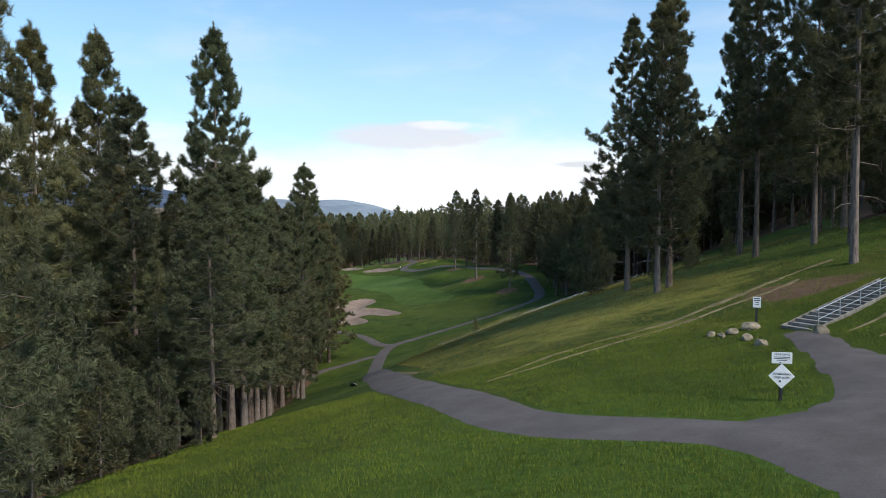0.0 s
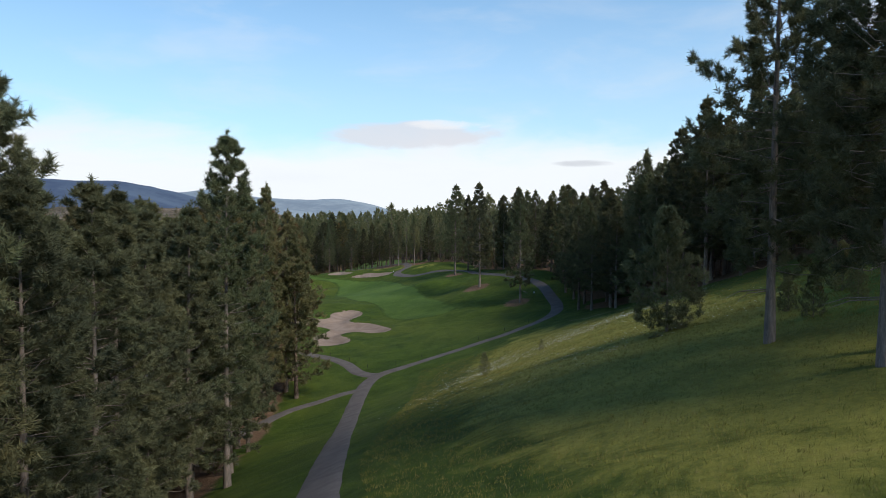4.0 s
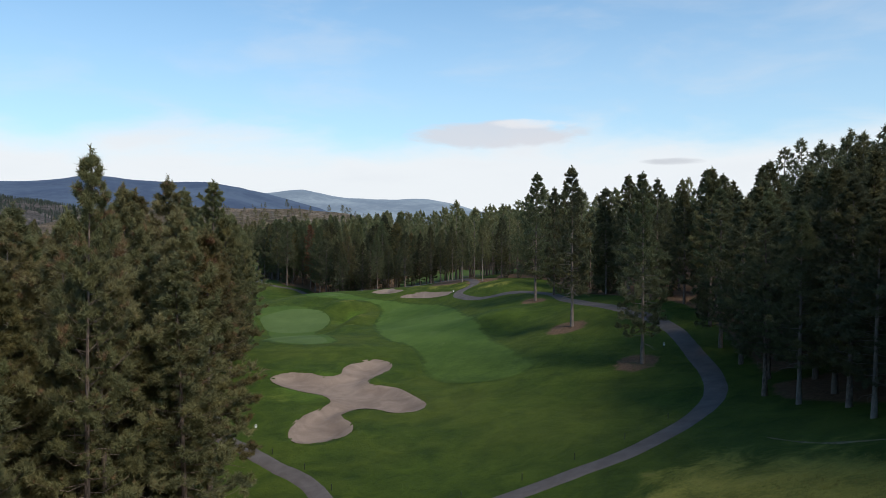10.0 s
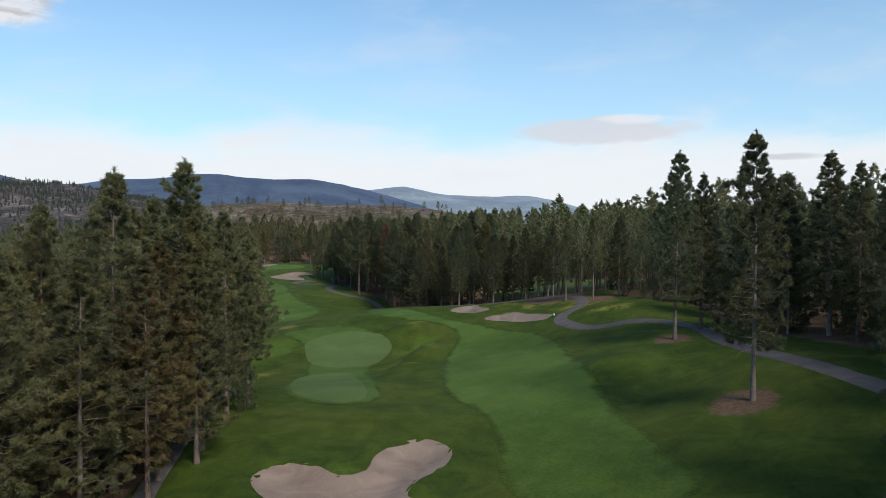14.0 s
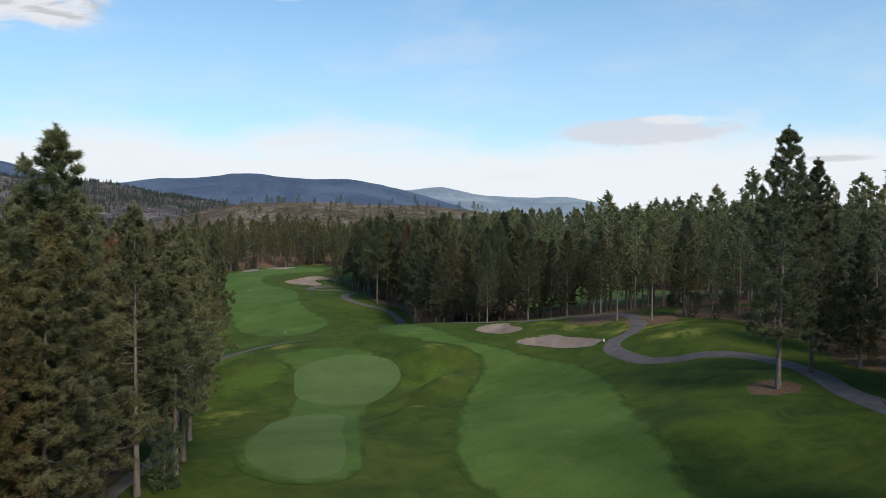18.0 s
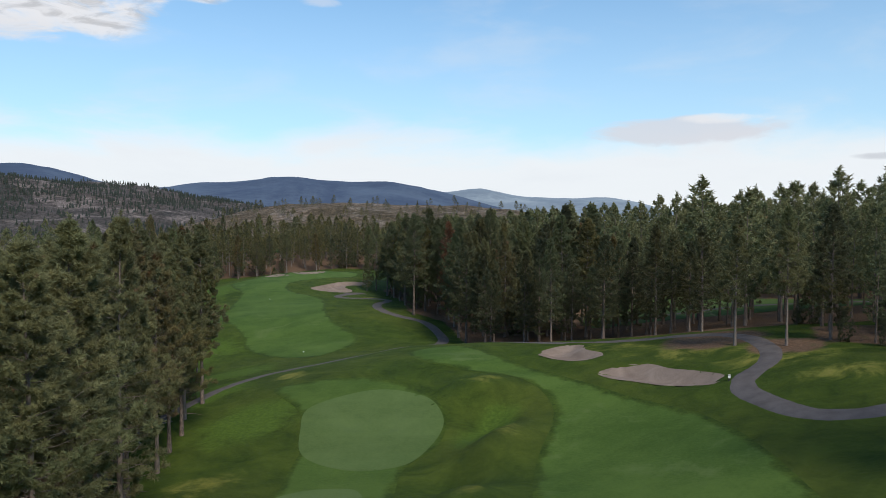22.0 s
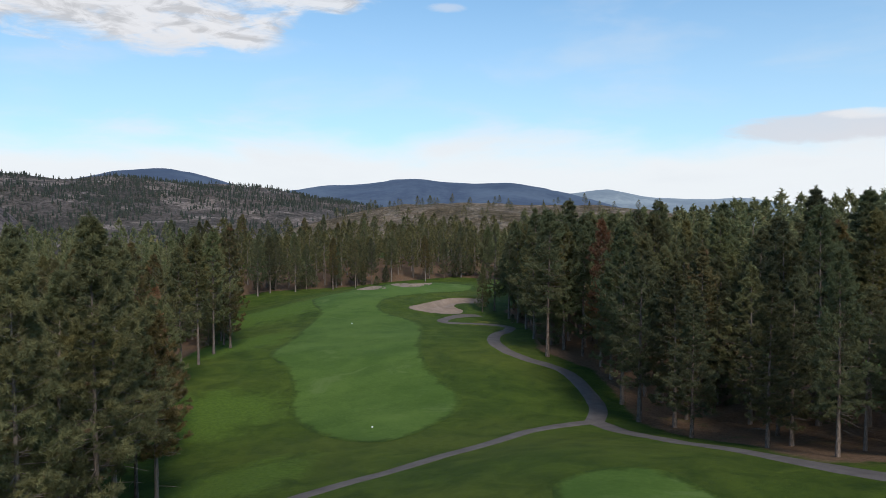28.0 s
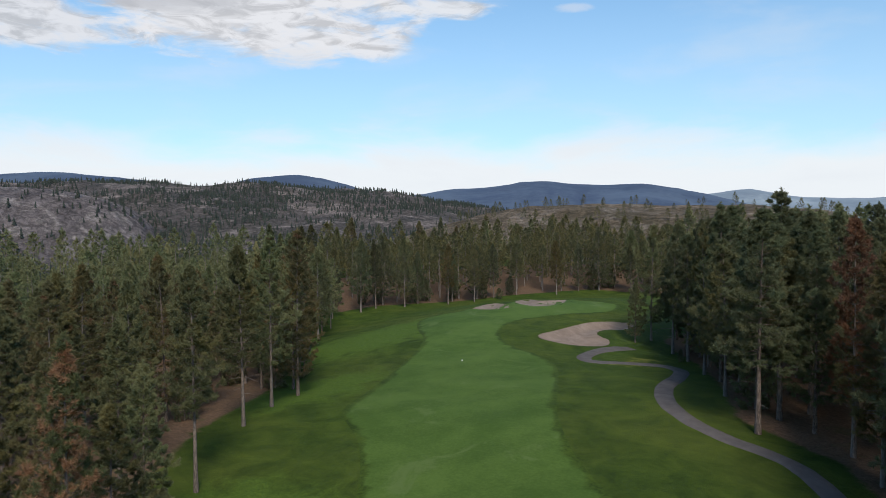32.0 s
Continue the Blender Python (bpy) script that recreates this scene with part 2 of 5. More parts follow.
def needles(name, dark, light, dead, dead_share):
    """Pine foliage: thin needles that let some light through."""
    m = bpy.data.materials.new(name)
    m.use_nodes = True
    n = Nodes(m.node_tree)
    p = place(n)
    own = n.add("ShaderNodeObjectInfo").outputs["Random"]
    clump = n.noise(p, 0.55, 3.0, 0.6)
    fine = n.noise(p, 3.5, 3.0, 0.7)
    f = n.math("ADD", n.math("MULTIPLY", clump, 0.8), n.math("ADD", n.math("MULTIPLY", fine, 0.35), n.math("MULTIPLY", own, 0.3)))
    c = n.mix(n.ramp(f, 0.45, 1.0), rgb(*dark), rgb(*light))
    tree = n.math("ADD", n.math("MULTIPLY", n.noise(p, 0.11, 1.0, 0.5), 0.9), n.math("MULTIPLY_ADD", own, 0.5, -0.25))
    c = n.mix(n.ramp(tree, 0.45, 0.75), c, n.mix(1.0, c, rgb(0.74, 0.84, 0.80), "MULTIPLY"))
    c = n.mix(n.ramp(tree, 0.42, 0.16), c, n.mix(1.0, c, rgb(1.30, 1.14, 0.95), "MULTIPLY"))
    spot = n.noise(p, 0.8, 2.0, 0.5, 0.3)
    c = n.mix(n.math("MULTIPLY", n.ramp(spot, 0.7 - dead_share, 0.78 - dead_share), 0.7), c, rgb(*dead))
    b = n.add("ShaderNodeBsdfPrincipled", {"Base Color": c, "Roughness": 0.7, "Specular IOR Level": 0.2})
    t = n.add("ShaderNodeBsdfTranslucent", (c,))
    n.add("ShaderNodeOutputMaterial", (n.add("ShaderNodeMixShader", (0.40, b.outputs[0], t.outputs[0])).outputs[0],))
    return m


def bark_look(n):
    tc = n.add("ShaderNodeTexCoord").outputs["Object"]
    q = n.add("ShaderNodeMapping", {"Vector": tc, "Scale": (5.0, 5.0, 0.9)}).outputs[0]
    a = n.noise(q, 1.6, 6.0, 0.7, 0.5)
    own = n.add("ShaderNodeObjectInfo").outputs["Random"]
    c = n.mix(n.ramp(a, 0.35, 0.7), rgb(0.065, 0.048, 0.040), rgb(0.27, 0.20, 0.16))
    c = n.mix(n.math("MULTIPLY", own, 0.5), c, rgb(0.25, 0.22, 0.20))
    return c, 0.9, (a, 0.7, 0.05), 0.0


def plain(name, c1, c2, scale=3.0, rough=0.7, metal=0.0, bump=0.3):
    def build(n):
        tc = n.add("ShaderNodeTexCoord").outputs["Object"]
        a = n.noise(tc, scale, 5.0, 0.65)
        return n.mix(n.ramp(a, 0.3, 0.7), rgb(*c1), rgb(*c2)), rough, (a, bump, 0.02), metal
    return material(name, build)


M_GROUND = material("grassland", ground_look)
M_FAIRWAY = turf("fairway_turf", (0.047, 0.086, 0.013), (0.084, 0.132, 0.025), 0.07, (0.112, 0.152, 0.048, 0.55), 35, True)
M_APRON = turf("apron_turf", (0.044, 0.080, 0.013), (0.076, 0.120, 0.023), 0.07, (0.094, 0.134, 0.032, 0.5), 55, True)
M_GREEN = turf("green_turf", (0.068, 0.106, 0.028), (0.098, 0.140, 0.044), 0.07, (0.078, 0.116, 0.042, 0.5), 70, True)
M_FARGRASS = turf("far_grass", (0.05, 0.085, 0.022), (0.08, 0.12, 0.038))
M_ASPHALT = material("asphalt", asphalt_look)
M_SAND = material("bunker_sand", sand_look)
M_DIRT = plain("bare_dirt", (0.10, 0.085, 0.045), (0.19, 0.155, 0.090), 1.2, 0.95, 0.0, 0.6)
M_NEEDLE = needles("pine_needles", (0.082, 0.088, 0.045), (0.280, 0.268, 0.128), (0.24, 0.13, 0.08), 0.03)
M_NEEDLE_WARM = needles("pine_needles_yellowing", (0.090, 0.084, 0.043), (0.280, 0.240, 0.115), (0.28, 0.15, 0.09), 0.10)
M_NEEDLE_DARK = needles("fir_needles", (0.062, 0.070, 0.043), (0.196, 0.196, 0.102), (0.08, 0.05, 0.03), 0.0)
M_NEEDLE_RED = needles("dead_needles", (0.12, 0.065, 0.040), (0.34, 0.18, 0.115), (0.08, 0.08, 0.04), 0.10)
M_NEEDLE_BROWN = needles("browning_needles", (0.064, 0.070, 0.036), (0.18, 0.175, 0.080), (0.44, 0.22, 0.13), 0.23)
# Needle colour lightened and blued to put in the haze over the far hills.
M_NEEDLE_HILL = needles("hazed_hill_fir_needles", (0.034, 0.044, 0.040), (0.080, 0.094, 0.074), (0.05, 0.04, 0.03), 0.0)
M_BARK = material("pine_bark", bark_look)

# ---- the ground's shape ----
from mathutils import geometry

SWELL_WIDTH = 38.0
SWELLS_HILLTOP = [
    (40.0, -30.0, 19.60), (-40.0, -30.0, 2.54), (0.0, -30.0, 9.38), (0.0, 0.0, -14.97), (-10.0, 20.0, 34.19), (30.0, 20.0, 0.93), (-50.0, 20.0, -12.18),
    (0.0, 25.0, 25.04), (-25.0, 25.0, -4.49), (11.8, 26.5, -56.10), (50.0, 30.0, 33.71), (-5.0, 35.0, 25.17), (17.1, 42.7, -10.60), (-27.0, 55.0, -4.39),
    (-50.0, 60.0, 3.70), (45.0, 60.0, -23.02), (-3.7, 61.0, -22.78), (18.5, 69.8, -17.80), (20.1, 72.0, 103.68),
]
SWELLS_SLOPE = [
    (90.0, 80.0, 36.71), (-120.0, 80.0, -12.85), (18.4, 81.8, -44.03), (33.0, 86.0, -12.16), (-9.7, 94.0, -1.68), (60.0, 100.0, -5.64), (-60.0, 100.0, -4.74),
    (18.2, 103.4, 16.96), (-15.0, 125.0, 12.41), (-33.0, 132.0, 2.24), (2.9, 136.9, -65.85), (11.1, 141.5, 72.72), (55.0, 150.0, -21.18), (90.0, 150.0, 37.21),
    (-60.0, 160.0, 4.56), (-19.4, 164.3, -28.88), (30.0, 180.0, -0.75), (-120.0, 180.0, -10.00), (-18.6, 181.0, 14.27),
]
SWELLS_BUNKER_VALE = [
    (-65.0, 200.0, -14.94), (60.0, 200.0, 10.47), (-41.3, 213.2, 20.28), (23.6, 213.6, 17.56), (-28.1, 215.5, 9.06), (20.8, 220.6, -50.27), (-18.4, 226.4, -36.76),
    (15.4, 230.7, 55.01), (-48.8, 237.6, 15.68), (50.0, 240.0, -30.06), (80.0, 250.0, 28.39), (-150.0, 250.0, -10.60), (-30.0, 255.1, -37.20), (5.5, 259.4, 19.38),
    (-80.0, 260.0, -23.83), (-61.2, 269.9, 38.40), (-2.2, 298.2, 0.22), (30.0, 300.0, -0.09), (-130.0, 300.0, -3.75),
]
SWELLS_FAIRWAY_VALE = [
    (-100.0, 300.0, -4.38), (-60.4, 303.7, 9.05), (-65.7, 333.1, -124.20), (-26.6, 334.4, -59.57), (-28.3, 336.2, 71.88), (-81.0, 338.1, 77.69), (-150.0, 340.0, -8.58),
    (-46.2, 346.9, 75.90), (-300.0, 350.0, -19.53), (80.0, 350.0, 19.57), (40.0, 350.0, -5.28), (-20.6, 350.6, -1.01), (-47.6, 354.3, -72.93), (-58.2, 356.3, 37.52),
    (-116.9, 375.9, 16.87), (-160.1, 380.4, 33.43), (-122.7, 384.5, -138.12), (-113.2, 394.1, 147.50), (-174.7, 395.6, -11.68),
]
SWELLS_FAR_VALE = [
    (-220.0, 400.0, -10.15), (20.0, 400.0, 5.32), (-94.9, 402.6, -59.58), (-95.0, 403.0, -5.72), (-180.4, 405.1, -19.13), (-184.1, 413.0, 24.23), (-174.3, 444.6, -16.75),
    (-50.0, 450.0, 3.06), (-260.0, 470.0, -9.81), (-174.3, 471.8, 29.44), (-165.8, 485.7, -25.27), (-214.0, 498.6, -0.96), (20.0, 500.0, 0.73), (-100.0, 500.0, -1.24),
    (-195.8, 517.3, 5.41), (-260.0, 560.0, -8.02), (-150.0, 560.0, -3.00), (-60.0, 560.0, -4.40), (-200.0, 620.0, -5.80),
]
SWELLS = np.array(SWELLS_HILLTOP + SWELLS_SLOPE + SWELLS_BUNKER_VALE + SWELLS_FAIRWAY_VALE + SWELLS_FAR_VALE, float)
# low mounds between and beside the fairways: x, y, height, half-width along x and y
MOUNDS = [(-62, 340, 2.3, 5, 3.5), (-54, 322, 2.8, 3.2, 6), (-51, 300, 2.3, 3.2, 5), (-58.5, 329, -1.7, 3, 4), (-56, 311, -1.5, 2.5, 4), (-72, 350, 1.1, 6, 4), (-12, 285, 1.6, 5, 5), (-6, 270, -1.2, 5, 7),
          (-10, 335, 1.8, 9, 7), (-40, 262, 0.9, 6, 4), (8, 215, -0.6, 7, 10), (-5, 305, 0.9, 5, 5),
          (-58, 378, 0.5, 13, 9), (-62, 420, 4.6, 18, 16), (-104, 364, -2.1, 10, 20), (26.5, 44.0, 0.55, 3.5, 3.0)]

# outlines on the plan, in metres
BUNKERS = {
    "near": [(-49, 239), (-47.5, 243), (-44, 244), (-40, 242.3), (-37.5, 244.5), (-38, 249), (-36, 253.6), (-33, 255), (-29.5, 252.5), (-29, 248), (-31, 243.5), (-30.8, 239.5),
             (-28.5, 238.5), (-25, 236.6), (-21, 231), (-18.2, 225.5), (-19, 222.3), (-22.3, 221.8), (-26, 223.8), (-29, 224), (-30.8, 221), (-29.8, 219), (-28, 217), (-27, 213),
             (-28.4, 210), (-32, 208), (-34.5, 209), (-36, 212), (-36.8, 218), (-35, 224), (-34.5, 228), (-37, 231.5), (-42, 233), (-46.5, 235.5)],
    "mid_east": [(-46.5, 347), (-43, 349.5), (-39, 348.8), (-36, 346), (-31.5, 342.8), (-28.2, 339.2), (-29.5, 336.6), (-35, 338.5), (-40, 341.6), (-44, 343.8)],
    "mid_west": [(-59, 358.8), (-57.5, 363), (-55, 366), (-52, 365), (-51, 361), (-47.5, 357.5), (-47.5, 354.5), (-51, 353), (-54.3, 354), (-57.2, 356.2)],
    "far_front": [(-176.5, 474), (-177, 485), (-177.5, 497), (-174, 508), (-170.5, 508), (-169, 502), (-171.3, 494), (-169.5, 488), (-165.5, 486), (-163, 480), (-166, 473.5), (-172, 471.5)],
    "far_left": [(-213, 496), (-216, 508), (-209, 506), (-202, 499), (-205, 493)],
    "far_back": [(-210, 512), (-214, 524), (-205, 519), (-202, 526), (-197, 519), (-196, 507), (-201, 504.5)],
}
FAIRWAYS = {
    "first": [(-82, 356), (-80, 362), (-75, 364), (-69, 359.5), (-60, 351.5), (-50, 345), (-40, 336.5), (-33, 330), (-28, 323), (-23, 311), (-15, 281), (-9, 261), (-4, 248.5), (-1, 241),
              (-3, 237), (-7, 235), (-13, 236), (-19, 240.5), (-22.5, 247), (-24, 254), (-28, 264.5), (-35, 273), (-40, 285), (-45, 303), (-48, 316), (-49, 327), (-51, 336), (-57, 343), (-69, 346.5), (-77, 349)],
    "second": [(-217, 480), (-206, 466), (-194, 455), (-182, 435), (-174, 420), (-168, 409), (-156, 401), (-147, 393), (-140, 385), (-131, 379), (-121, 376), (-115, 378), (-113.5, 386), (-114, 394),
               (-117, 401), (-123, 406), (-131, 413), (-140, 424), (-148, 437), (-158, 452), (-167, 458.5), (-176, 462), (-184, 470), (-189, 483), (-186, 500), (-182, 516), (-186, 530), (-196, 530), (-206, 514), (-213, 492)],
}
GREENS = {
    "first": [(-97, 335), (-91, 339.3), (-83, 341.3), (-74, 339.3), (-67, 334), (-64, 328), (-63, 321), (-64, 314.5), (-60.5, 304), (-54, 289), (-49, 279), (-45.5, 271), (-46.5, 266.5), (-50, 264.5),
              (-54, 264.8), (-59, 267.6), (-63.5, 273), (-67.5, 280), (-71, 291), (-73, 300), (-77, 309), (-81, 319), (-87, 327)],
}
LOBES = {
    "upper": [(-83, 321), (-86, 329), (-79, 337), (-71, 336.5), (-65.5, 331), (-63.8, 323), (-64.5, 315.5), (-70, 311.5), (-78, 314)],
    "lower": [(-73, 299), (-67, 305.5), (-62.5, 301), (-57, 289), (-50.5, 277), (-47.8, 269.5), (-50, 266.3), (-55, 267), (-61, 272), (-67.5, 284)],
}
PATHS = {
    "main": ([(24, 9), (15.5, 15), (10.6, 20.4), (7.8, 23), (5.3, 25), (3.6, 26.8), (1.8, 29.6), (-0.2, 35), (-2, 40.5), (-3.9, 47.5), (-5.9, 59), (-8.8, 77), (-11.7, 99), (-15, 126), (-17.6, 150), (-18.4, 168),
              (-17, 178), (-11, 182), (-3, 186.4),
              (4, 190), (10, 193.5), (17, 201), (21.8, 210), (23.6, 220), (23.4, 232), (22.5, 246), (19, 258), (13.5, 270), (9, 281), (5.5, 292), (3, 305), (0, 314.5), (-4, 320), (-10, 322), (-15, 321.4), (-20, 323.5),
              (-24.5, 330), (-26, 335), (-24.5, 339), (-22.5, 344), (-22.6, 352), (-26, 361), (-32, 366.6), (-46.6, 368.7), (-56.2, 369.9), (-65, 374.2), (-72, 378.9), (-80, 386), (-87, 393.5), (-94, 400)], 3.4),
    "left_branch": ([(-17, 179), (-21, 183.5), (-24, 190), (-28, 196), (-34, 201), (-40, 206), (-46, 211.5), (-55, 226), (-63, 244), (-69, 261), (-76, 276), (-91, 292), (-103, 307), (-108, 320), (-109.2, 331.7),
                     (-109.8, 341), (-109, 350), (-107.3, 357), (-105, 364), (-103.2, 371.5), (-101, 379), (-98.8, 388), (-95.8, 396), (-93.6, 400.5)], 2.8),
    "lower_branch": ([(-18.5, 170), (-22, 170), (-26, 167.5), (-31, 163), (-36, 150), (-40, 137), (-43, 125), (-52, 108)], 2.8),
    "north": ([(-93.8, 399.5), (-97, 410), (-104, 421), (-110, 427), (-118, 429), (-124, 432), (-130, 438), (-135, 448), (-138, 460), (-141, 468), (-146, 470.5), (-151, 466), (-156, 461.5), (-159.5, 465), (-161, 474), (-159, 484)], 3.2),
    "far": ([(-58, 421), (-56, 424), (-51.6, 429.5), (-44.9, 435.7), (-34, 440), (-20, 441), (-4, 438), (14, 436)], 3.0),
}
FORECOURT = [(6.8, 22.4), (7.6, 20.2), (8.2, 16.5), (9.5, 11), (20, 8), (22, 20), (18.6, 28), (18.2, 34), (18.9, 38.4), (17.2, 40), (16, 36), (14.9, 32), (13.9, 28.6), (12.8, 26), (11.2, 24.4), (9, 23.9)]
# forest stands on the plan
STANDS = {
    "start_left": [(-13, 38), (-18, 60), (-21, 88), (-23, 106), (-26, 122), (-28, 136), (-38, 132), (-75, 120), (-80, 40), (-50, 8), (-24, 16)],
    "mid_left": [(-28, 143), (-30, 158), (-33, 185), (-46, 198), (-80, 200), (-85, 130), (-45, 132)],
    "vale_left": [(-49, 219), (-56, 248), (-68, 273), (-81, 289), (-95, 307), (-105, 328), (-113, 343), (-170, 330), (-160, 260), (-110, 210), (-70, 203)],
    "fairway_left": [(-114, 346), (-134, 355), (-153, 374), (-172, 396), (-184, 413), (-192, 425), (-225, 450), (-268, 494), (-330, 500), (-340, 420), (-250, 350), (-180, 325)],
    "behind_green": [(-268, 494), (-268, 515), (-262, 540), (-256, 572), (-235, 600), (-190, 608), (-160, 590), (-150, 690), (-300, 680), (-340, 560), (-320, 500)],
    "centre": [(-161, 500), (-144, 479), (-131, 456), (-121, 436), (-107, 430), (-97, 416), (-90, 402), (-81, 393), (-71, 385), (-61, 378), (-50, 374), (-40, 372), (-30, 371), (-15, 372), (10, 378), (90, 380), (110, 560), (-20, 660), (-150, 640), (-158, 560)],
    "right_hill": [(27, 213), (26, 203), (33, 190), (33, 175), (41, 158), (50, 142), (56, 112), (50, 98), (42, 92), (46, 72), (54, 50), (140, 30), (140, 340), (70, 350), (60, 215)],
    "right_vale": [(9, 302), (13, 289), (20, 274), (26, 260), (28.5, 240), (28, 215), (90, 210), (90, 378), (-17, 371), (-18, 354), (-6, 347), (4, 326), (6, 312)],
}
CLEARINGS = {"far_lawn": [(-68, 450), (-60, 417), (-50, 421), (-38, 428), (-8, 426), (18, 426), (22, 440), (-16, 452), (-50, 474)]}


def rounded(points, step=1.2, closed=True):
    """A smooth curve through the points, at even steps (Catmull-Rom)."""
    p = [Vector(q) for q in points]
    n, out = len(p), []
    for i in range(n if closed else n - 1):
        a, b, c, d = (p[(i + k) % n] if closed else p[min(max(i + k, 0), n - 1)] for k in (-1, 0, 1, 2))
        m = max(1, int((c - b).length / step))
        for j in range(m):
            t = j / m
            out.append(0.5 * ((2 * b) + (c - a) * t + (2 * a - 5 * b + 4 * c - d) * t * t + (3 * b - a - 3 * c + d) * t ** 3))
    if not closed:
        out.append(p[-1])
    return np.array([(q.x, q.y) for q in out])


def inside(px, py, poly):
    res = np.zeros(px.shape, bool)
    x1, y1 = poly[-1]
    for x2, y2 in poly:
        hit = (y1 > py) != (y2 > py)
        if y1 != y2:
            res ^= hit & (px < (x1 - x2) * (py - y2) / (y1 - y2) + x2)
        x1, y1 = x2, y2
    return res


def far_from(px, py, line, closed=True):
    """Distance of each place from a line of points."""
    best = np.full(px.shape, 1e9)
    seq = list(zip(line, np.roll(line, -1, axis=0))) if closed else list(zip(line[:-1], line[1:]))
    for a, b in seq:
        d = b - a
        t = np.clip(((px - a[0]) * d[0] + (py - a[1]) * d[1]) / max(d @ d, 1e-9), 0, 1)
        best = np.minimum(best, np.hypot(px - a[0] - t * d[0], py - a[1] - t * d[1]))
    return best


BUNKER_LINES = {k: rounded(v) for k, v in BUNKERS.items()}
PATH_LINES = {k: rounded(v[0], 1.0, False) for k, v in PATHS.items()}
COARSE_PATHS = {k: rounded(v[0], 4.0, False) for k, v in PATHS.items()}


def lattice(ix, iy, seed):
    h = np.sin(ix * 127.1 + iy * 311.7 + seed * 74.7) * 43758.5453
    return h - np.floor(h)


def wave_noise(x, y, size, seed=0):
    """Smooth value noise from -1 to 1."""
    u, v = np.asarray(x) / size, np.asarray(y) / size
    i, j = np.floor(u), np.floor(v)
    a, b = u - i, v - j
    a, b = a * a * (3 - 2 * a), b * b * (3 - 2 * b)
    lo = lattice(i, j, seed) * (1 - a) + lattice(i + 1, j, seed) * a
    hi = lattice(i, j + 1, seed) * (1 - a) + lattice(i + 1, j + 1, seed) * a
    return 2 * (lo * (1 - b) + hi * b) - 1


def step01(v, lo, hi):
    t = np.clip((v - lo) / (hi - lo), 0, 1)
    return t * t * (3 - 2 * t)


def height(x, y):
    """Height of the ground in metres."""
    x, y = np.atleast_1d(np.asarray(x, float)), np.atleast_1d(np.asarray(y, float))
    shape = x.shape
    x, y = x.ravel(), y.ravel()
    z = np.full(x.shape, 3.0)
    out = np.maximum(np.maximum(-330 - x, x - 120), np.maximum(-50 - y, y - 660))
    outer = -4.0 + np.where(x > 0, 14 * step01(x, 60, 300), -26 * step01(-x, 200, 900)) - 14 * step01(y, 600, 1300)
    near = out < 150
    xs, ys = x[near], y[near]
    zs = np.full(xs.shape, 3.0)
    for cx, cy, amp in SWELLS:
        zs += amp * np.exp(-((xs - cx) ** 2 + (ys - cy) ** 2) / (2 * SWELL_WIDTH ** 2))
    for cx, cy, amp, rx, ry in MOUNDS:
        zs += amp * np.exp(-((xs - cx) / rx) ** 2 / 2 - ((ys - cy) / ry) ** 2 / 2)
    for line in BUNKER_LINES.values():
        lo, hi = line.min(0) - 6, line.max(0) + 6
        k = (xs > lo[0]) & (xs < hi[0]) & (ys > lo[1]) & (ys < hi[1])
        if k.any():
            d = far_from(xs[k], ys[k], line) * np.where(inside(xs[k], ys[k], line), 1, -1)
            zs[k] += 0.30 * np.exp(-((d + 1.2) / 1.6) ** 2) - 0.75 * step01(d, 0.0, 3.2)
    zs += 0.14 * wave_noise(xs, ys, 9.0, 3) + 0.05 * wave_noise(xs, ys, 3.0, 5)
    z[near] = zs
    t = step01(out, 10, 140)
    z = z * (1 - t) + outer * t + 5.0 * step01(out, 60, 400) * wave_noise(x, y, 220.0, 9)
    return z.reshape(shape)


def ground_z(x, y):
    return float(height(x, y)[0])


def axis(lo, hi, step, end):
    """Even steps from lo to hi, then ever longer ones out to the horizon."""
    inner = list(np.arange(lo, hi + 0.01, step))
    d, up, down = step, [], []
    at = 0.0
    while at < end:
        d *= 1.35
        at += d
        up.append(inner[-1] + at)
        down.insert(0, inner[0] - at)
    return np.array(down + inner + up)


def mesh_object(name, verts, faces, mat, smooth=False, parent=None):
    me = bpy.data.meshes.new(name)
    verts, faces = np.asarray(verts, np.float32), np.asarray(faces, np.int32)
    me.vertices.add(len(verts))
    me.vertices.foreach_set("co", verts.ravel())
    k = faces.shape[1]
    me.loops.add(faces.size)
    me.loops.foreach_set("vertex_index", faces.ravel())
    me.polygons.add(len(faces))
    me.polygons.foreach_set("loop_start", np.arange(0, faces.size, k, dtype=np.int32))
    me.polygons.foreach_set("loop_total", np.full(len(faces), k, np.int32))
    me.polygons.foreach_set("use_smooth", np.full(len(faces), smooth))
    me.materials.append(mat)
    me.update(calc_edges=True)
    me.validate()
    ob = new(name, me)
    ob.parent = parent
    return ob


def stand_depth(x, y, lines):
    """How far a place lies inside a stand (positive) or outside the nearest (negative)."""
    best = np.full(x.shape, -1e9)
    for poly in lines:
        d = far_from(x, y, np.array(poly, float))
        best = np.maximum(best, np.where(inside(x, y, poly), d, -d))
    return best


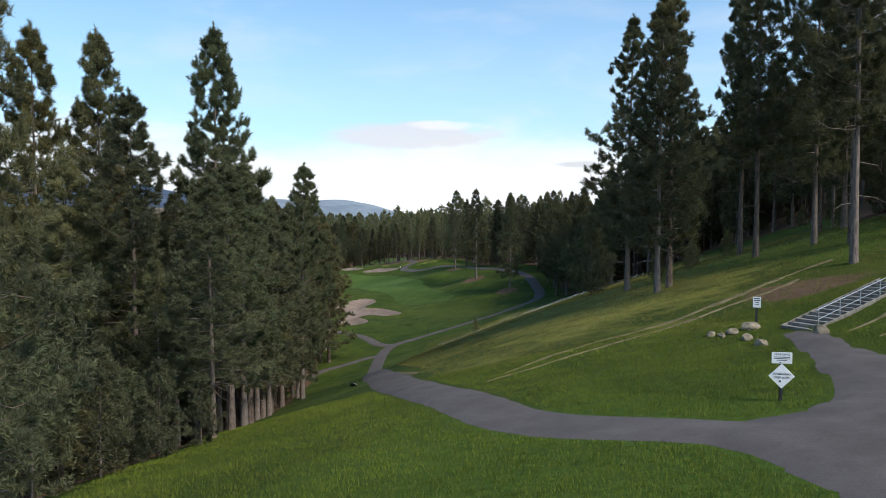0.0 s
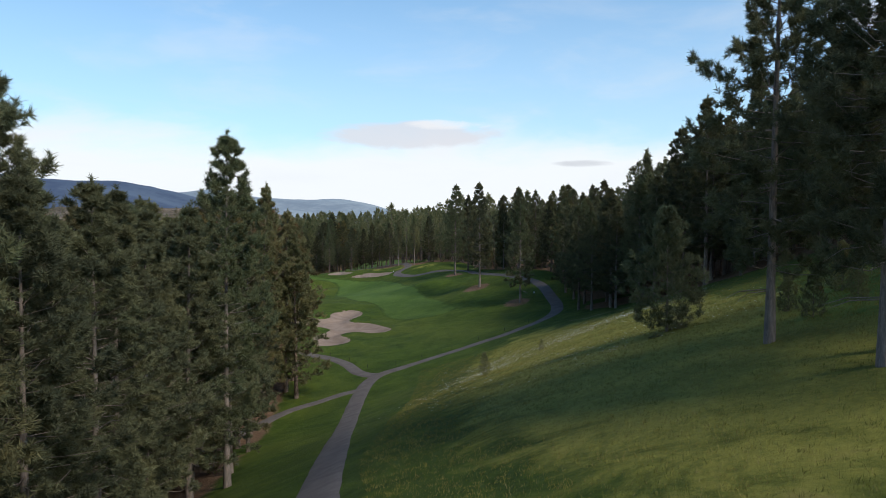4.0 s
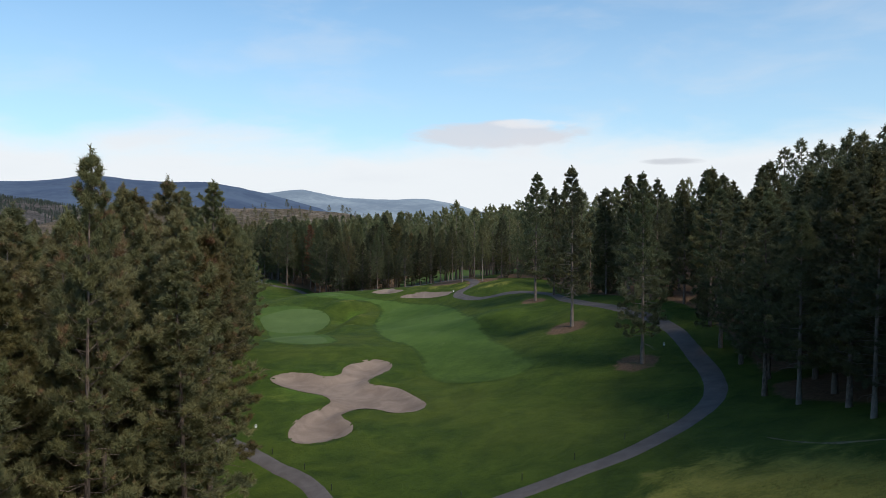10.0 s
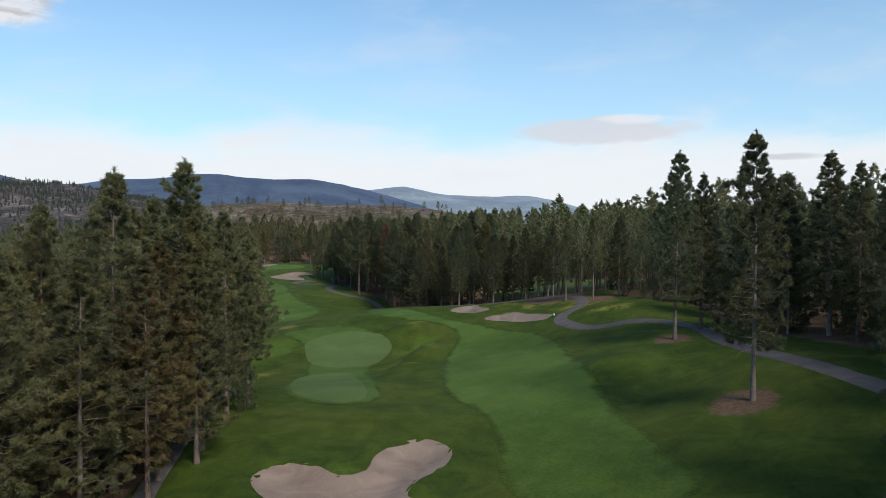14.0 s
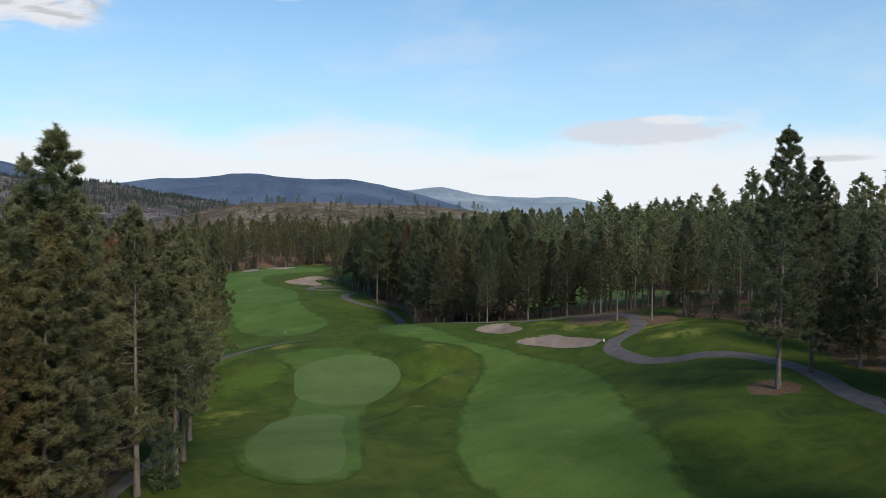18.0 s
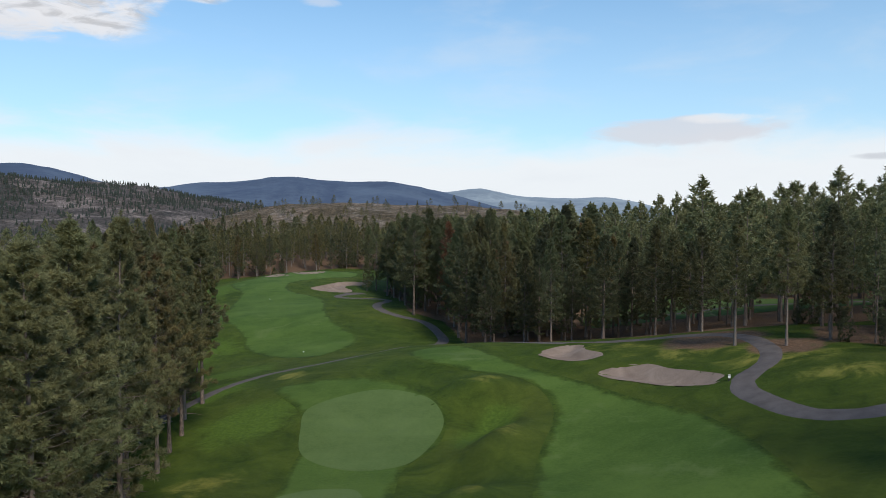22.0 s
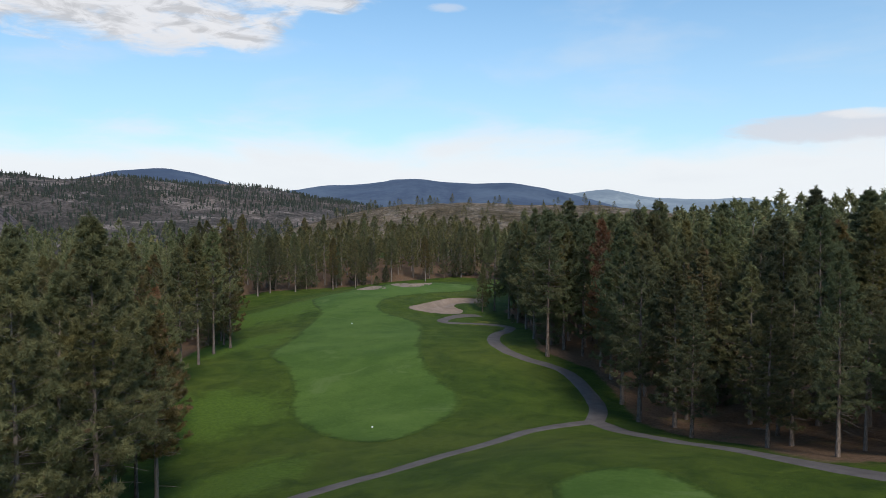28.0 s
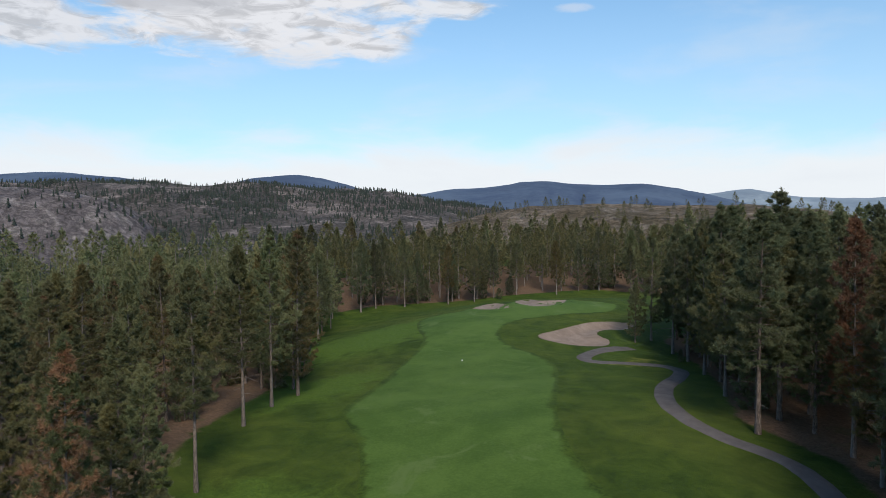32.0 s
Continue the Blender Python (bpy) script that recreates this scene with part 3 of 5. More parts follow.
def sunk(x, y):
    """How far the grass sheet is cut away under the sand."""
    cut = np.zeros(x.shape)
    for line in BUNKER_LINES.values():
        lo, hi = line.min(0), line.max(0)
        k = (x > lo[0]) & (x < hi[0]) & (y > lo[1]) & (y < hi[1])
        if k.any():
            cut[k] += 0.35 * step01(far_from(x[k], y[k], line), 0.3, 2.2) * inside(x[k], y[k], line)
    return cut


def build_ground():
    xs, ys = axis(-300, 100, 1.7, 4300), axis(-30, 640, 1.7, 4300)
    gx, gy = np.meshgrid(xs, ys)
    gz = height(gx, gy) - sunk(gx, gy)
    nx, ny = len(xs), len(ys)
    i, j = np.meshgrid(np.arange(nx - 1), np.arange(ny - 1))
    a = (j * nx + i).ravel()
    faces = np.stack([a, a + 1, a + nx + 1, a + nx], 1)
    ob = mesh_object("ground", np.stack([gx.ravel(), gy.ravel(), gz.ravel()], 1), faces, M_GROUND, True)
    x, y = gx.ravel(), gy.ravel()
    near = (x > -420) & (x < 180) & (y > -60) & (y < 760)
    litter, dry, lush = np.zeros(x.shape), np.zeros(x.shape), np.zeros(x.shape)
    grassy = ("vale_left", "fairway_left", "behind_green")
    litter[near] = np.maximum(step01(stand_depth(x[near], y[near], [p for k, p in STANDS.items() if k in grassy]), 4.0, 11.0),
                              step01(stand_depth(x[near], y[near], [p for k, p in STANDS.items() if k not in grassy]), -1.0, 5.0))
    litter[near] *= ~inside(x[near], y[near], CLEARINGS["far_lawn"])
    for cx, cy, r in ((14.5, 231.5, 4.0), (4.5, 259.5, 4.5), (-2.5, 298.5, 3.5), (-20, 352, 6), (-30, 362, 9), (-60, 384, 10), (24, 52, 4.5)):
        litter = np.maximum(litter, 0.95 * np.exp(-(((x - cx) ** 2 + (y - cy) ** 2) / r ** 2) ** 1.5))
    dry[near] = step01(17 * np.exp(-((x[near] - 16) / 22) ** 2) * np.exp(-((y[near] - 120) / 75) ** 4), 4.0, 15.0) * 0.85
    for cx, cy, rx, ry in ((24, 172, 12, 18), (-22, 345, 14, 12), (10, 60, 12, 14), (6, 56, 16, 16), (14, 46, 8, 7), (-46, 362, 14, 7), (-42, 232, 6, 9), (-150, 470, 7, 16), (-15, 333, 9, 6), (-32, 354, 16, 8), (-62, 341, 6, 3), (-53.5, 323, 3, 6), (-50.5, 301, 3, 6), (-72, 351, 6, 3), (-84, 300, 6, 12), (-100, 345, 5, 8)):
        dry = np.maximum(dry, 0.52 * np.exp(-((x - cx) / rx) ** 2 - ((y - cy) / ry) ** 2))
    lush[near] = np.maximum(0.95 * np.exp(-((x[near] - 5) / 16) ** 2 - ((y[near] - 18) / 19) ** 2), 0.95 * np.exp(-((x[near] - 34) / 15) ** 2 - ((y[near] - 84) / 30) ** 2))
    for cx, cy, rx, ry in ((-212, 458, 20, 36), (-184, 416, 13, 22), (-150, 378, 14, 16), (-122, 356, 10, 16), (-110, 335, 8, 14), (-40, 236, 8, 12), (-92, 322, 8, 12), (-58, 328, 5, 10)):
        lush = np.maximum(lush, 0.95 * np.exp(-((x - cx) / rx) ** 2 - ((y - cy) / ry) ** 2))
    outer = ~near
    litter[outer] = 0.4
    field = (x > -760) & (x < -370) & (y > 400) & (y < 620)
    litter[field & outer], lush[field] = 0.0, 0.95
    col = np.stack([litter, dry, lush, np.ones(x.shape)], 1).astype(np.float32)
    ob.data.color_attributes.new("cover", "FLOAT_COLOR", "POINT").data.foreach_set("color", col.ravel())
    return tagged(ob, "rolling grass ground with dry meadow and needle litter under trees", "ground", kind="structure")


def draped(name, line, lift, step, mat, label, category, rim_lift=0.035, fringe=""):
    """A sheet with the given outline that lies on the ground."""
    from_x, to_x = line.min(0), line.max(0)
    gx, gy = np.meshgrid(np.arange(from_x[0], to_x[0], step), np.arange(from_x[1], to_x[1], step))
    gx = gx + (np.arange(gx.shape[0])[:, None] % 2) * step * 0.5
    px, py = gx.ravel(), gy.ravel()
    keep = inside(px, py, line)
    keep[keep] = far_from(px[keep], py[keep], line) > step * 0.45
    pts = [Vector(q) for q in line] + [Vector((a, b)) for a, b in zip(px[keep], py[keep])]
    n = len(line)
    v, _, f, *_ = geometry.delaunay_2d_cdt(pts, [(i, (i + 1) % n) for i in range(n)], [], 1, 1e-4)
    xy = np.array([(q.x, q.y) for q in v])
    rim = far_from(xy[:, 0], xy[:, 1], line) < 0.02
    ob = mesh_object(name, np.c_[xy, height(xy[:, 0], xy[:, 1]) + np.where(rim, rim_lift, lift)], [t if xy_turn(xy, t) else t[::-1] for t in f], mat, True)
    if fringe:
        d = far_from(xy[:, 0], xy[:, 1], line)
        worn = 0.45 + 0.55 * step01(xy[:, 1], 238, 282) if fringe == "fading" else np.ones(len(xy))
        col = np.stack([np.ones(len(xy)) if fringe == "crisp" else step01(d, 0.0, 1.3), worn, d * 0, d * 0 + 1], 1).astype(np.float32)
        ob.data.color_attributes.new("cut", "FLOAT_COLOR", "POINT").data.foreach_set("color", col.ravel())
    return tagged(ob, label, category, kind="structure")


def xy_turn(xy, t):
    a, b, c = xy[t[0]], xy[t[1]], xy[t[2]]
    return (b[0] - a[0]) * (c[1] - a[1]) - (b[1] - a[1]) * (c[0] - a[0]) > 0


def paved(name, line, width, lift, mat, label, category, ragged=0.0, taper=None):
    """A strip along a line, a little crowned, that lies on the ground."""
    t = np.gradient(line, axis=0)
    t /= np.linalg.norm(t, axis=1)[:, None]
    nrm = np.stack([-t[:, 1], t[:, 0]], 1)
    cross = np.linspace(-0.5, 0.5, 7)
    w = width + ragged * wave_noise(line[:, 0] * 3.1, line[:, 1] * 3.1, 4.0, 8)
    if taper:
        w = np.maximum(w, 0.03) * np.interp(np.linspace(0, 1, len(line)), (0, 0.12, 0.5, 0.9, 1), taper)
    pts = line[:, None, :] + nrm[:, None, :] * (cross[None, :, None] * w[:, None, None])
    x, y = pts[..., 0], pts[..., 1]
    z = height(x, y) + lift + 0.02 * (1 - (2 * cross[None, :]) ** 2)
    z[:, 0], z[:, -1] = height(x[:, 0], y[:, 0]) - 0.05, height(x[:, -1], y[:, -1]) - 0.05
    n, m = x.shape
    i, j = np.meshgrid(np.arange(m - 1), np.arange(n - 1))
    a = (j * m + i).ravel()
    ob = mesh_object(name, np.stack([x.ravel(), y.ravel(), z.ravel()], 1), np.stack([a + 1, a, a + m, a + m + 1], 1), mat, True)
    return tagged(ob, label, category, kind="structure")


build_ground()
for key, line in PATH_LINES.items():
    paved("path", line, PATHS[key][1], 0.07 + 0.012 * list(PATHS).index(key), M_ASPHALT, "grey asphalt cart path winding through grass", "cart path", 0.15)
draped("forecourt", rounded(FORECOURT, 0.8), 0.1, 1.0, M_ASPHALT, "grey asphalt turning place at the foot of the steps", "cart path", -0.04)
for line in BUNKER_LINES.values():
    draped("bunker", line, 0.06, 0.9, M_SAND, "pale tan sand bunker with grass lip", "sand bunker", -0.025)
for key, pts in FAIRWAYS.items():
    draped("fairway", rounded(pts, 1.5), 0.05, 2.0, M_FAIRWAY, "closely mown green fairway with paler worn patches", "fairway", 0.035, "fading" if key == "first" else "even")
for pts in GREENS.values():
    draped("fairway", rounded(pts, 1.5), 0.075, 2.0, M_APRON, "closely mown green apron with soft darker bands", "fairway", 0.035, "even")
for pts in LOBES.values():
    draped("green", rounded(pts, 1.2), 0.10, 1.6, M_GREEN, "smooth pale green putting surface", "putting green", 0.085, "crisp")
for pts in CLEARINGS.values():
    draped("lawn", rounded(pts, 3.0), 0.06, 4.0, M_FARGRASS, "bright green lawn seen between tree trunks", "lawn")

# ---- trees ----
def tube(path, radii, sides=6):
    """Vertices and faces of a tapered tube along a path."""
    path, radii = np.asarray(path, float), np.asarray(radii, float)
    ang = np.arange(sides) * 2 * math.pi / sides
    t = np.gradient(path, axis=0)
    t /= np.linalg.norm(t, axis=1)[:, None] + 1e-9
    ref = np.where(np.abs(t[:, 2:3]) > 0.8, [[1.0, 0, 0]], [[0, 0, 1.0]])
    u = np.cross(t, ref)
    u /= np.linalg.norm(u, axis=1)[:, None]
    v = np.cross(t, u)
    ring = path[:, None] + radii[:, None, None] * (np.cos(ang)[None, :, None] * u[:, None] + np.sin(ang)[None, :, None] * v[:, None])
    n = len(path)
    i, j = np.meshgrid(np.arange(sides), np.arange(n - 1))
    a, b = (j * sides + i).ravel(), (j * sides + (i + 1) % sides).ravel()
    return ring.reshape(-1, 3), np.stack([a, b, b + sides, a + sides], 1)


def joined(pieces):
    verts, faces, n = [], [], 0
    for v, f in pieces:
        verts.append(v)
        faces.append(np.asarray(f) + n)
        n += len(v)
    return np.concatenate(verts), np.concatenate(faces)


def tufts(rng, centre, along, count, length, width, up=0.25):
    """Needle tufts: count narrow blades that fan out from a short twig at each centre."""
    n = len(centre)
    axis_way = along + [0, 0, up] + rng.normal(size=(n, 3)) * 0.25
    axis_way /= np.linalg.norm(axis_way, axis=1)[:, None] + 1e-9
    d = rng.normal(size=(n, count, 3))
    d /= np.linalg.norm(d, axis=2)[..., None] + 1e-9
    d = d * 0.9 + axis_way[:, None, :] * 0.75
    d /= np.linalg.norm(d, axis=2)[..., None] + 1e-9
    side = np.cross(d, rng.normal(size=(n, count, 3)))
    side /= np.linalg.norm(side, axis=2)[..., None] + 1e-9
    ln = length * rng.uniform(0.6, 1.2, (n, count, 1))
    c = centre[:, None, :] + axis_way[:, None, :] * length * rng.uniform(-0.5, 0.45, (n, count, 1))
    w = width * rng.uniform(0.7, 1.3, (n, count, 1))
    tip, a, b = c + d * ln, c + d * ln * 0.12 + side * w, c + d * ln * 0.05 - side * w
    verts = np.stack([a, b, tip], 2).reshape(-1, 3)
    return verts, np.arange(len(verts)).reshape(-1, 3)


def pine_shape(seed, tall, radius, clear, limbs, per_limb, blades, length, width, kind="pine"):
    """Arrays of trunk, limbs and crown for one conifer: whorls of limbs that sweep up, each with brushes of needles on its twigs."""
    rng = np.random.default_rng(seed)
    lean = rng.normal(size=2) * 0.010 * tall
    zs = np.linspace(0, 1, 9)
    bend = np.stack([lean[0] * zs ** 2, lean[1] * zs ** 2, tall * zs - 0.4 * (zs == 0)], 1)
    thick = tall * 0.0105
    trunk = tube(bend, thick * (1.0 - 0.95 * zs ** 0.9) * np.where(zs == 0, 1.25, 1.0), 8)
    sticks, centres, alongs = [], [], []
    turn = rng.uniform(0, 6.28)
    lobes, point, side = rng.uniform(0.78, 1.22, 9), rng.uniform(1.0, 1.4), rng.uniform(0, 6.28)
    whorls = limbs // 4
    for k in range(whorls * 4):
        w = k // 4
        t = min(0.985, (w + rng.uniform(0.0, 0.55)) / whorls)
        z = tall * (clear + (0.985 - clear) * t ** 0.94)
        if k % 4 == 0:
            turn += rng.uniform(0.5, 1.1)
        way = turn + (k % 4) * 1.5708 + rng.normal() * 0.28
        if kind == "fir":
            r = radius * (1.02 - t) ** 0.95 * rng.uniform(0.75, 1.1)
            rise = -0.35 + 0.55 * t
        else:
            r = radius * min(1.0, 0.62 + 1.7 * t) * (1.0 - t ** point) ** 0.95 * rng.uniform(0.62, 1.18) * lobes[int(t * 8.99)] * (1 + 0.14 * math.cos(way - side)) + 0.12
            rise = -0.30 + 0.95 * t + rng.normal() * 0.10
        root = np.array([np.interp(z, bend[:, 2], bend[:, 0]), np.interp(z, bend[:, 2], bend[:, 1]), z])
        out = np.array([math.cos(way), math.sin(way), 0])
        s = np.array([0, 0.4, 0.75, 1.0])
        arc = root + out * (s * r)[:, None] + np.array([0, 0, 1.0]) * (r * (rise * s + 0.36 * s ** 2.5))[:, None]
        arc[1:] += rng.normal(size=(3, 3)) * 0.05 * r
        sticks.append(tube(arc, thick * 0.17 * (1.05 - t * 0.75) * np.array([1.0, 0.7, 0.42, 0.12]), 3))
        # twigs fork off the outer part of the limb; each carries a clump of needle brushes
        twigs = max(2, int(round(2 + 5.5 * r / radius)))
        u = np.r_[1.0, 1.0 - rng.random(twigs - 1) ** 1.1 * 0.82]
        base = np.stack([np.interp(u, s, arc[:, i]) for i in range(3)], 1)
        along = (arc[-1] - arc[1]) / (np.linalg.norm(arc[-1] - arc[1]) + 1e-9)
        across = np.array([-out[1], out[0], 0.0])
        reach = (0.10 + 0.30 * r * (1.15 - u)) * rng.choice((-1, 1), twigs) * rng.uniform(0.5, 1.2, twigs)
        tip = base + across * reach[:, None] + along * np.abs(reach)[:, None] * 0.7 + np.array([0, 0, 1.0]) * (0.10 + rng.normal(size=(twigs, 1)) * 0.14 * (0.4 + 0.2 * r))
        m = max(1, int(per_limb * (0.45 + 0.75 * r / radius) / twigs + 0.5))
        c = np.repeat(tip, m, 0) + rng.normal(size=(twigs * m, 3)) * [0.20, 0.20, 0.13] * (0.35 + 0.28 * r ** 0.6)
        if kind == "pine":
            lift = np.array([0.22, 0.5, 0.78])[:, None] * 0.34 * min(r, 1.6)
            shoot = arc[-1] + lift * (along * 0.45 + [0, 0, 1.0])
            centres.append(shoot)
            alongs.append(np.repeat((along * 0.3 + [0, 0, 1.2])[None], 3, 0))
        centres.append(c)
        away = c - np.repeat(base, m, 0)
        alongs.append(along * 0.7 + 0.6 * away / (np.linalg.norm(away, axis=1)[:, None] + 0.1))
    if clear > 0.08 and kind == "pine":
        for k in range(6):                       # bare dead limbs below and in the low crown
            z = tall * rng.uniform(clear * 0.45, clear + 0.20)
            a = rng.uniform(0, 6.28)
            r = radius * rng.uniform(0.35, 0.85)
            root = np.array([0, 0, z])
            sticks.append(tube([root, root + [math.cos(a) * r * 0.6, math.sin(a) * r * 0.6, -0.06 * r], root + [math.cos(a + 0.2) * r, math.sin(a + 0.2) * r, -0.22 * r]],
                               thick * np.array([0.17, 0.11, 0.03]), 3))
    top = np.stack([np.repeat(bend[-1][0], 7), np.repeat(bend[-1][1], 7), tall * np.linspace(0.955, 1.005, 7)], 1)
    centres.append(top)
    alongs.append(np.repeat([[0, 0, 1.3]], 7, 0))
    crown = tufts(rng, np.concatenate(centres), np.concatenate(alongs), blades, length, width)
    return trunk, joined(sticks), crown


def make_conifer(name, label, category, group, shape, foliage):
    trunk, sticks, crown = shape
    ob = tagged(new(name), label, category, group)
    mesh_object("trunk", *joined([trunk, sticks]), M_BARK, True, ob)
    mesh_object("crown", *crown, foliage, False, ob)
    return ob


NOMINAL = 30.0
PINE_LABEL = "tall ponderosa pine with green needle tufts and bare lower trunk"
KINDS, FINE = [], []
MODELS = ((1, 4.4, 0.26, M_NEEDLE), (2, 5.0, 0.16, M_NEEDLE), (3, 4.0, 0.33, M_NEEDLE), (4, 4.8, 0.20, M_NEEDLE_WARM), (5, 4.2, 0.29, M_NEEDLE_WARM),
          (6, 3.8, 0.37, M_NEEDLE), (7, 4.8, 0.11, M_NEEDLE), (8, 5.3, 0.13, M_NEEDLE_WARM))
WARM_LABEL = "tall ponderosa pine with yellowing and some browned needles"
for seed, radius, clear, foliage in MODELS:
    word = PINE_LABEL if foliage is M_NEEDLE else WARM_LABEL
    kind = "ponderosa_pine" if foliage is M_NEEDLE else "yellow_pine"
    KINDS.append(make_conifer(kind, word, "pine tree", "pines beside the course", pine_shape(seed, NOMINAL, radius, clear, 104, 13, 16, 0.62, 0.056), foliage))
    FINE.append(make_conifer(kind, word, "pine tree", "pines beside the course", pine_shape(seed + 100, NOMINAL, radius * 1.06, clear, 112, 31, 28, 0.41, 0.027), foliage))
DARK_LABEL = "tall dark pine with dense blue-green needles and grey trunk"
DARK_KINDS = [make_conifer("dark_pine", DARK_LABEL, "pine tree", "dark pines on the hillside", pine_shape(200 + k, NOMINAL, 4.4 + 0.3 * k, (0.14, 0.24, 0.10, 0.28)[k], 104, 13, 16, 0.62, 0.056), M_NEEDLE_DARK) for k in range(4)]
DARK_FINE = [make_conifer("dark_pine", DARK_LABEL, "pine tree", "dark pines on the hillside", pine_shape(210 + k, NOMINAL, 4.6, (0.20, 0.15, 0.30)[k], 116, 31, 28, 0.41, 0.027), M_NEEDLE_DARK) for k in range(3)]
FIRS = [make_conifer("fir_tree", "dark green fir with a narrow pointed crown", "fir tree", "firs on the hillside", pine_shape(20 + k, NOMINAL, 3.6 + 0.4 * k, 0.10 + 0.08 * k, 95, 10, 9, 0.9, 0.12, "fir"), M_NEEDLE_DARK)
        for k in range(2)]
REDS = [make_conifer("dead_pine", "dead pine with rust-red dry needles", "pine tree", "dead pines", pine_shape(31, NOMINAL, 3.6, 0.26, 112, 18, 20, 0.5, 0.034), M_NEEDLE_RED)]
BROWNS = [make_conifer("browning_pine", "pine with many clumps of rust-brown dying needles", "pine tree", "dead pines", pine_shape(33, NOMINAL, 4.4, 0.20, 124, 20, 22, 0.48, 0.032), M_NEEDLE_BROWN)]
BUSHY = make_conifer("young_pine", "full bushy young pine standing alone on the meadow slope", "young pine", "young pines", pine_shape(45, 11.0, 3.3, 0.02, 120, 18, 15, 0.36, 0.03), M_NEEDLE_DARK)
SAPLING = make_conifer("young_pine", "dense young pine with branches down to the grass", "young pine", "young pines", pine_shape(47, 11.0, 3.0, 0.04, 110, 17, 14, 0.34, 0.026), M_NEEDLE)
YOUNG = [make_conifer("young_pine", "young bushy pine with branches down to the grass", "young pine", "young pines", pine_shape(40 + k, 10.0, 2.9, 0.03, 74, 10, 10, 0.44, 0.048), M_NEEDLE if k else M_NEEDLE_DARK)
         for k in range(2)]
used = set()


def stand_tree(model, x, y, tall, nominal=NOMINAL, turn=0.0, wide=1.0):
    s = tall / nominal
    m = Matrix.LocRotScale((x, y, ground_z(x, y) - 0.1), Euler((0, 0, turn)), (s * wide, s * wide, s))
    if model not in used:
        used.add(model)
        model.matrix_basis = m
        return model
    at = model.matrix_basis.copy()
    model.matrix_basis = Matrix.Identity(4)
    made = copy_thing(model, m)
    model.matrix_basis = at
    return made


# trees that stand out along the way: x, y, height, model
MARKED = [(15.4, 230.7, 30, 1), (5.5, 259.4, 31.5, 3), (-2.2, 298.2, 32, 6), (2.5, 306, 28, 1), (18.4, 81.8, 30, 1), (18.5, 69.8, 28, 7), (20.3, 72.2, 29.5, 1), (33, 88, 34, 5), (30.5, 77, 35, 2),
          (35, 74, 33, 0), (30, 57, 34, 5), (35, 67, 34, 2), (40, 62, 33, 3), (41, 80, 34, 1), (-20, 60, 33.5, 2), (-13.2, 19.5, 20, 1), (-14.5, 46, 17, 3), (-14, 41, 15, 0), (-15.5, 52, 19, 1), (-16.5, 57, 20, 1), (-18.5, 66, 20, 3), (-19.5, 74, 22, 0), (-31.5, 64, 39, 2), (-35.5, 61, 40, 0), (-23.1, 106.5, 34.2, 6), (-35, 164, 40, 7), (-41, 158, 39, 6),
          (-34, 183, 32, 4), (-31, 172, 31, 6), (-59, 236, 27, 7), (-59.5, 245, 29, 1), (-62, 238, 27, 3), (-57.5, 241, 26, 6), (-55, 229, 26, 3), (-64, 248, 36, 0), (-62.5, 233, 35, 1), (-83, 289, 29, 5), (-97, 311, 27, 2), (-93.5, 305, 28, 4), (-104, 322, 28, 5), (-106.5, 329, 29, 2),
          (-160, 380, 26, 5), (-174.5, 396, 26, 2), (-180.3, 405, 27, 0), (-184, 413, 28, 7), (-160.5, 497, 27, 1), (-161.5, 491, 15, 6), (-20, 352, 20.5, 5), (-27, 354.5, 20, 2), (-97, 423, 27, 0), (-100.8, 428, 26, 3), (-92.5, 421, 28, 2), (-89, 418.5, 26, 5)]
placed = []
for x, y, tall, k in MARKED:
    right = (x > 15 and y < 100) or (x > -5 and 200 < y < 310)
    stand_tree(DARK_FINE[k % 3] if right or (x < -10 and y < 110 and tall < 37) else FINE[k], x, y, tall, turn=random.uniform(0, 6.28), wide=0.80 if (x > 25 and y < 100) or tall > 37 or y < 20 or (x, y) == (-20, 60) else 1.25 if x < -10 and y < 80 and tall < 28 else 1.2 if x < -25 and y < 250 else 1.0)
    placed.append((x, y))
stand_tree(BUSHY, 18.2, 103.4, 11.2, 11.0)
stand_tree(SAPLING, -21.5, 44.5, 6.5, 11.0)
stand_tree(YOUNG[1], 2.9, 137, 3.2, 10.0, 1.0)
for x, y, tall in ((11.1, 141.5, 1.6), (24, 92, 3.0), (27, 88, 2.6), (30, 96, 4.0), (23, 86, 3.2), (35, 98, 3.4)):
    stand_tree(YOUNG[1], x, y, tall, 10.0, x)
    placed.append((x, y))
for x, y, tall in ((26.8, 206, 24), (28.5, 199, 22), (31.5, 193, 24), (29.5, 214, 25), (28.3, 223, 24), (31, 186, 21), (34, 179.5, 24), (35, 172, 23), (33, 201, 26), (34, 210, 26), (27.5, 232, 25)):
    stand_tree(DARK_FINE[int(x) % 2], x, y, tall, turn=y, wide=1.25)
    placed.append((x, y))
for x, y, tall in ((-16.5, 33, 6.0), (-18.5, 31, 7.5), (-15, 36, 5.0), (-13.8, 38.5, 3.6), (-20, 36, 9.0), (-22, 32, 8.0), (-22, 47, 9.0), (-24, 40, 8.0), (-19, 42, 6.0), (-28, 50, 10.0), (-26, 36, 7.0), (-17.5, 38, 5.0)):
    stand_tree(YOUNG[0], x, y, tall, 10.0, x)
    placed.append((x, y))
stand_tree(REDS[0], -105.2, 435.1, 29.0)
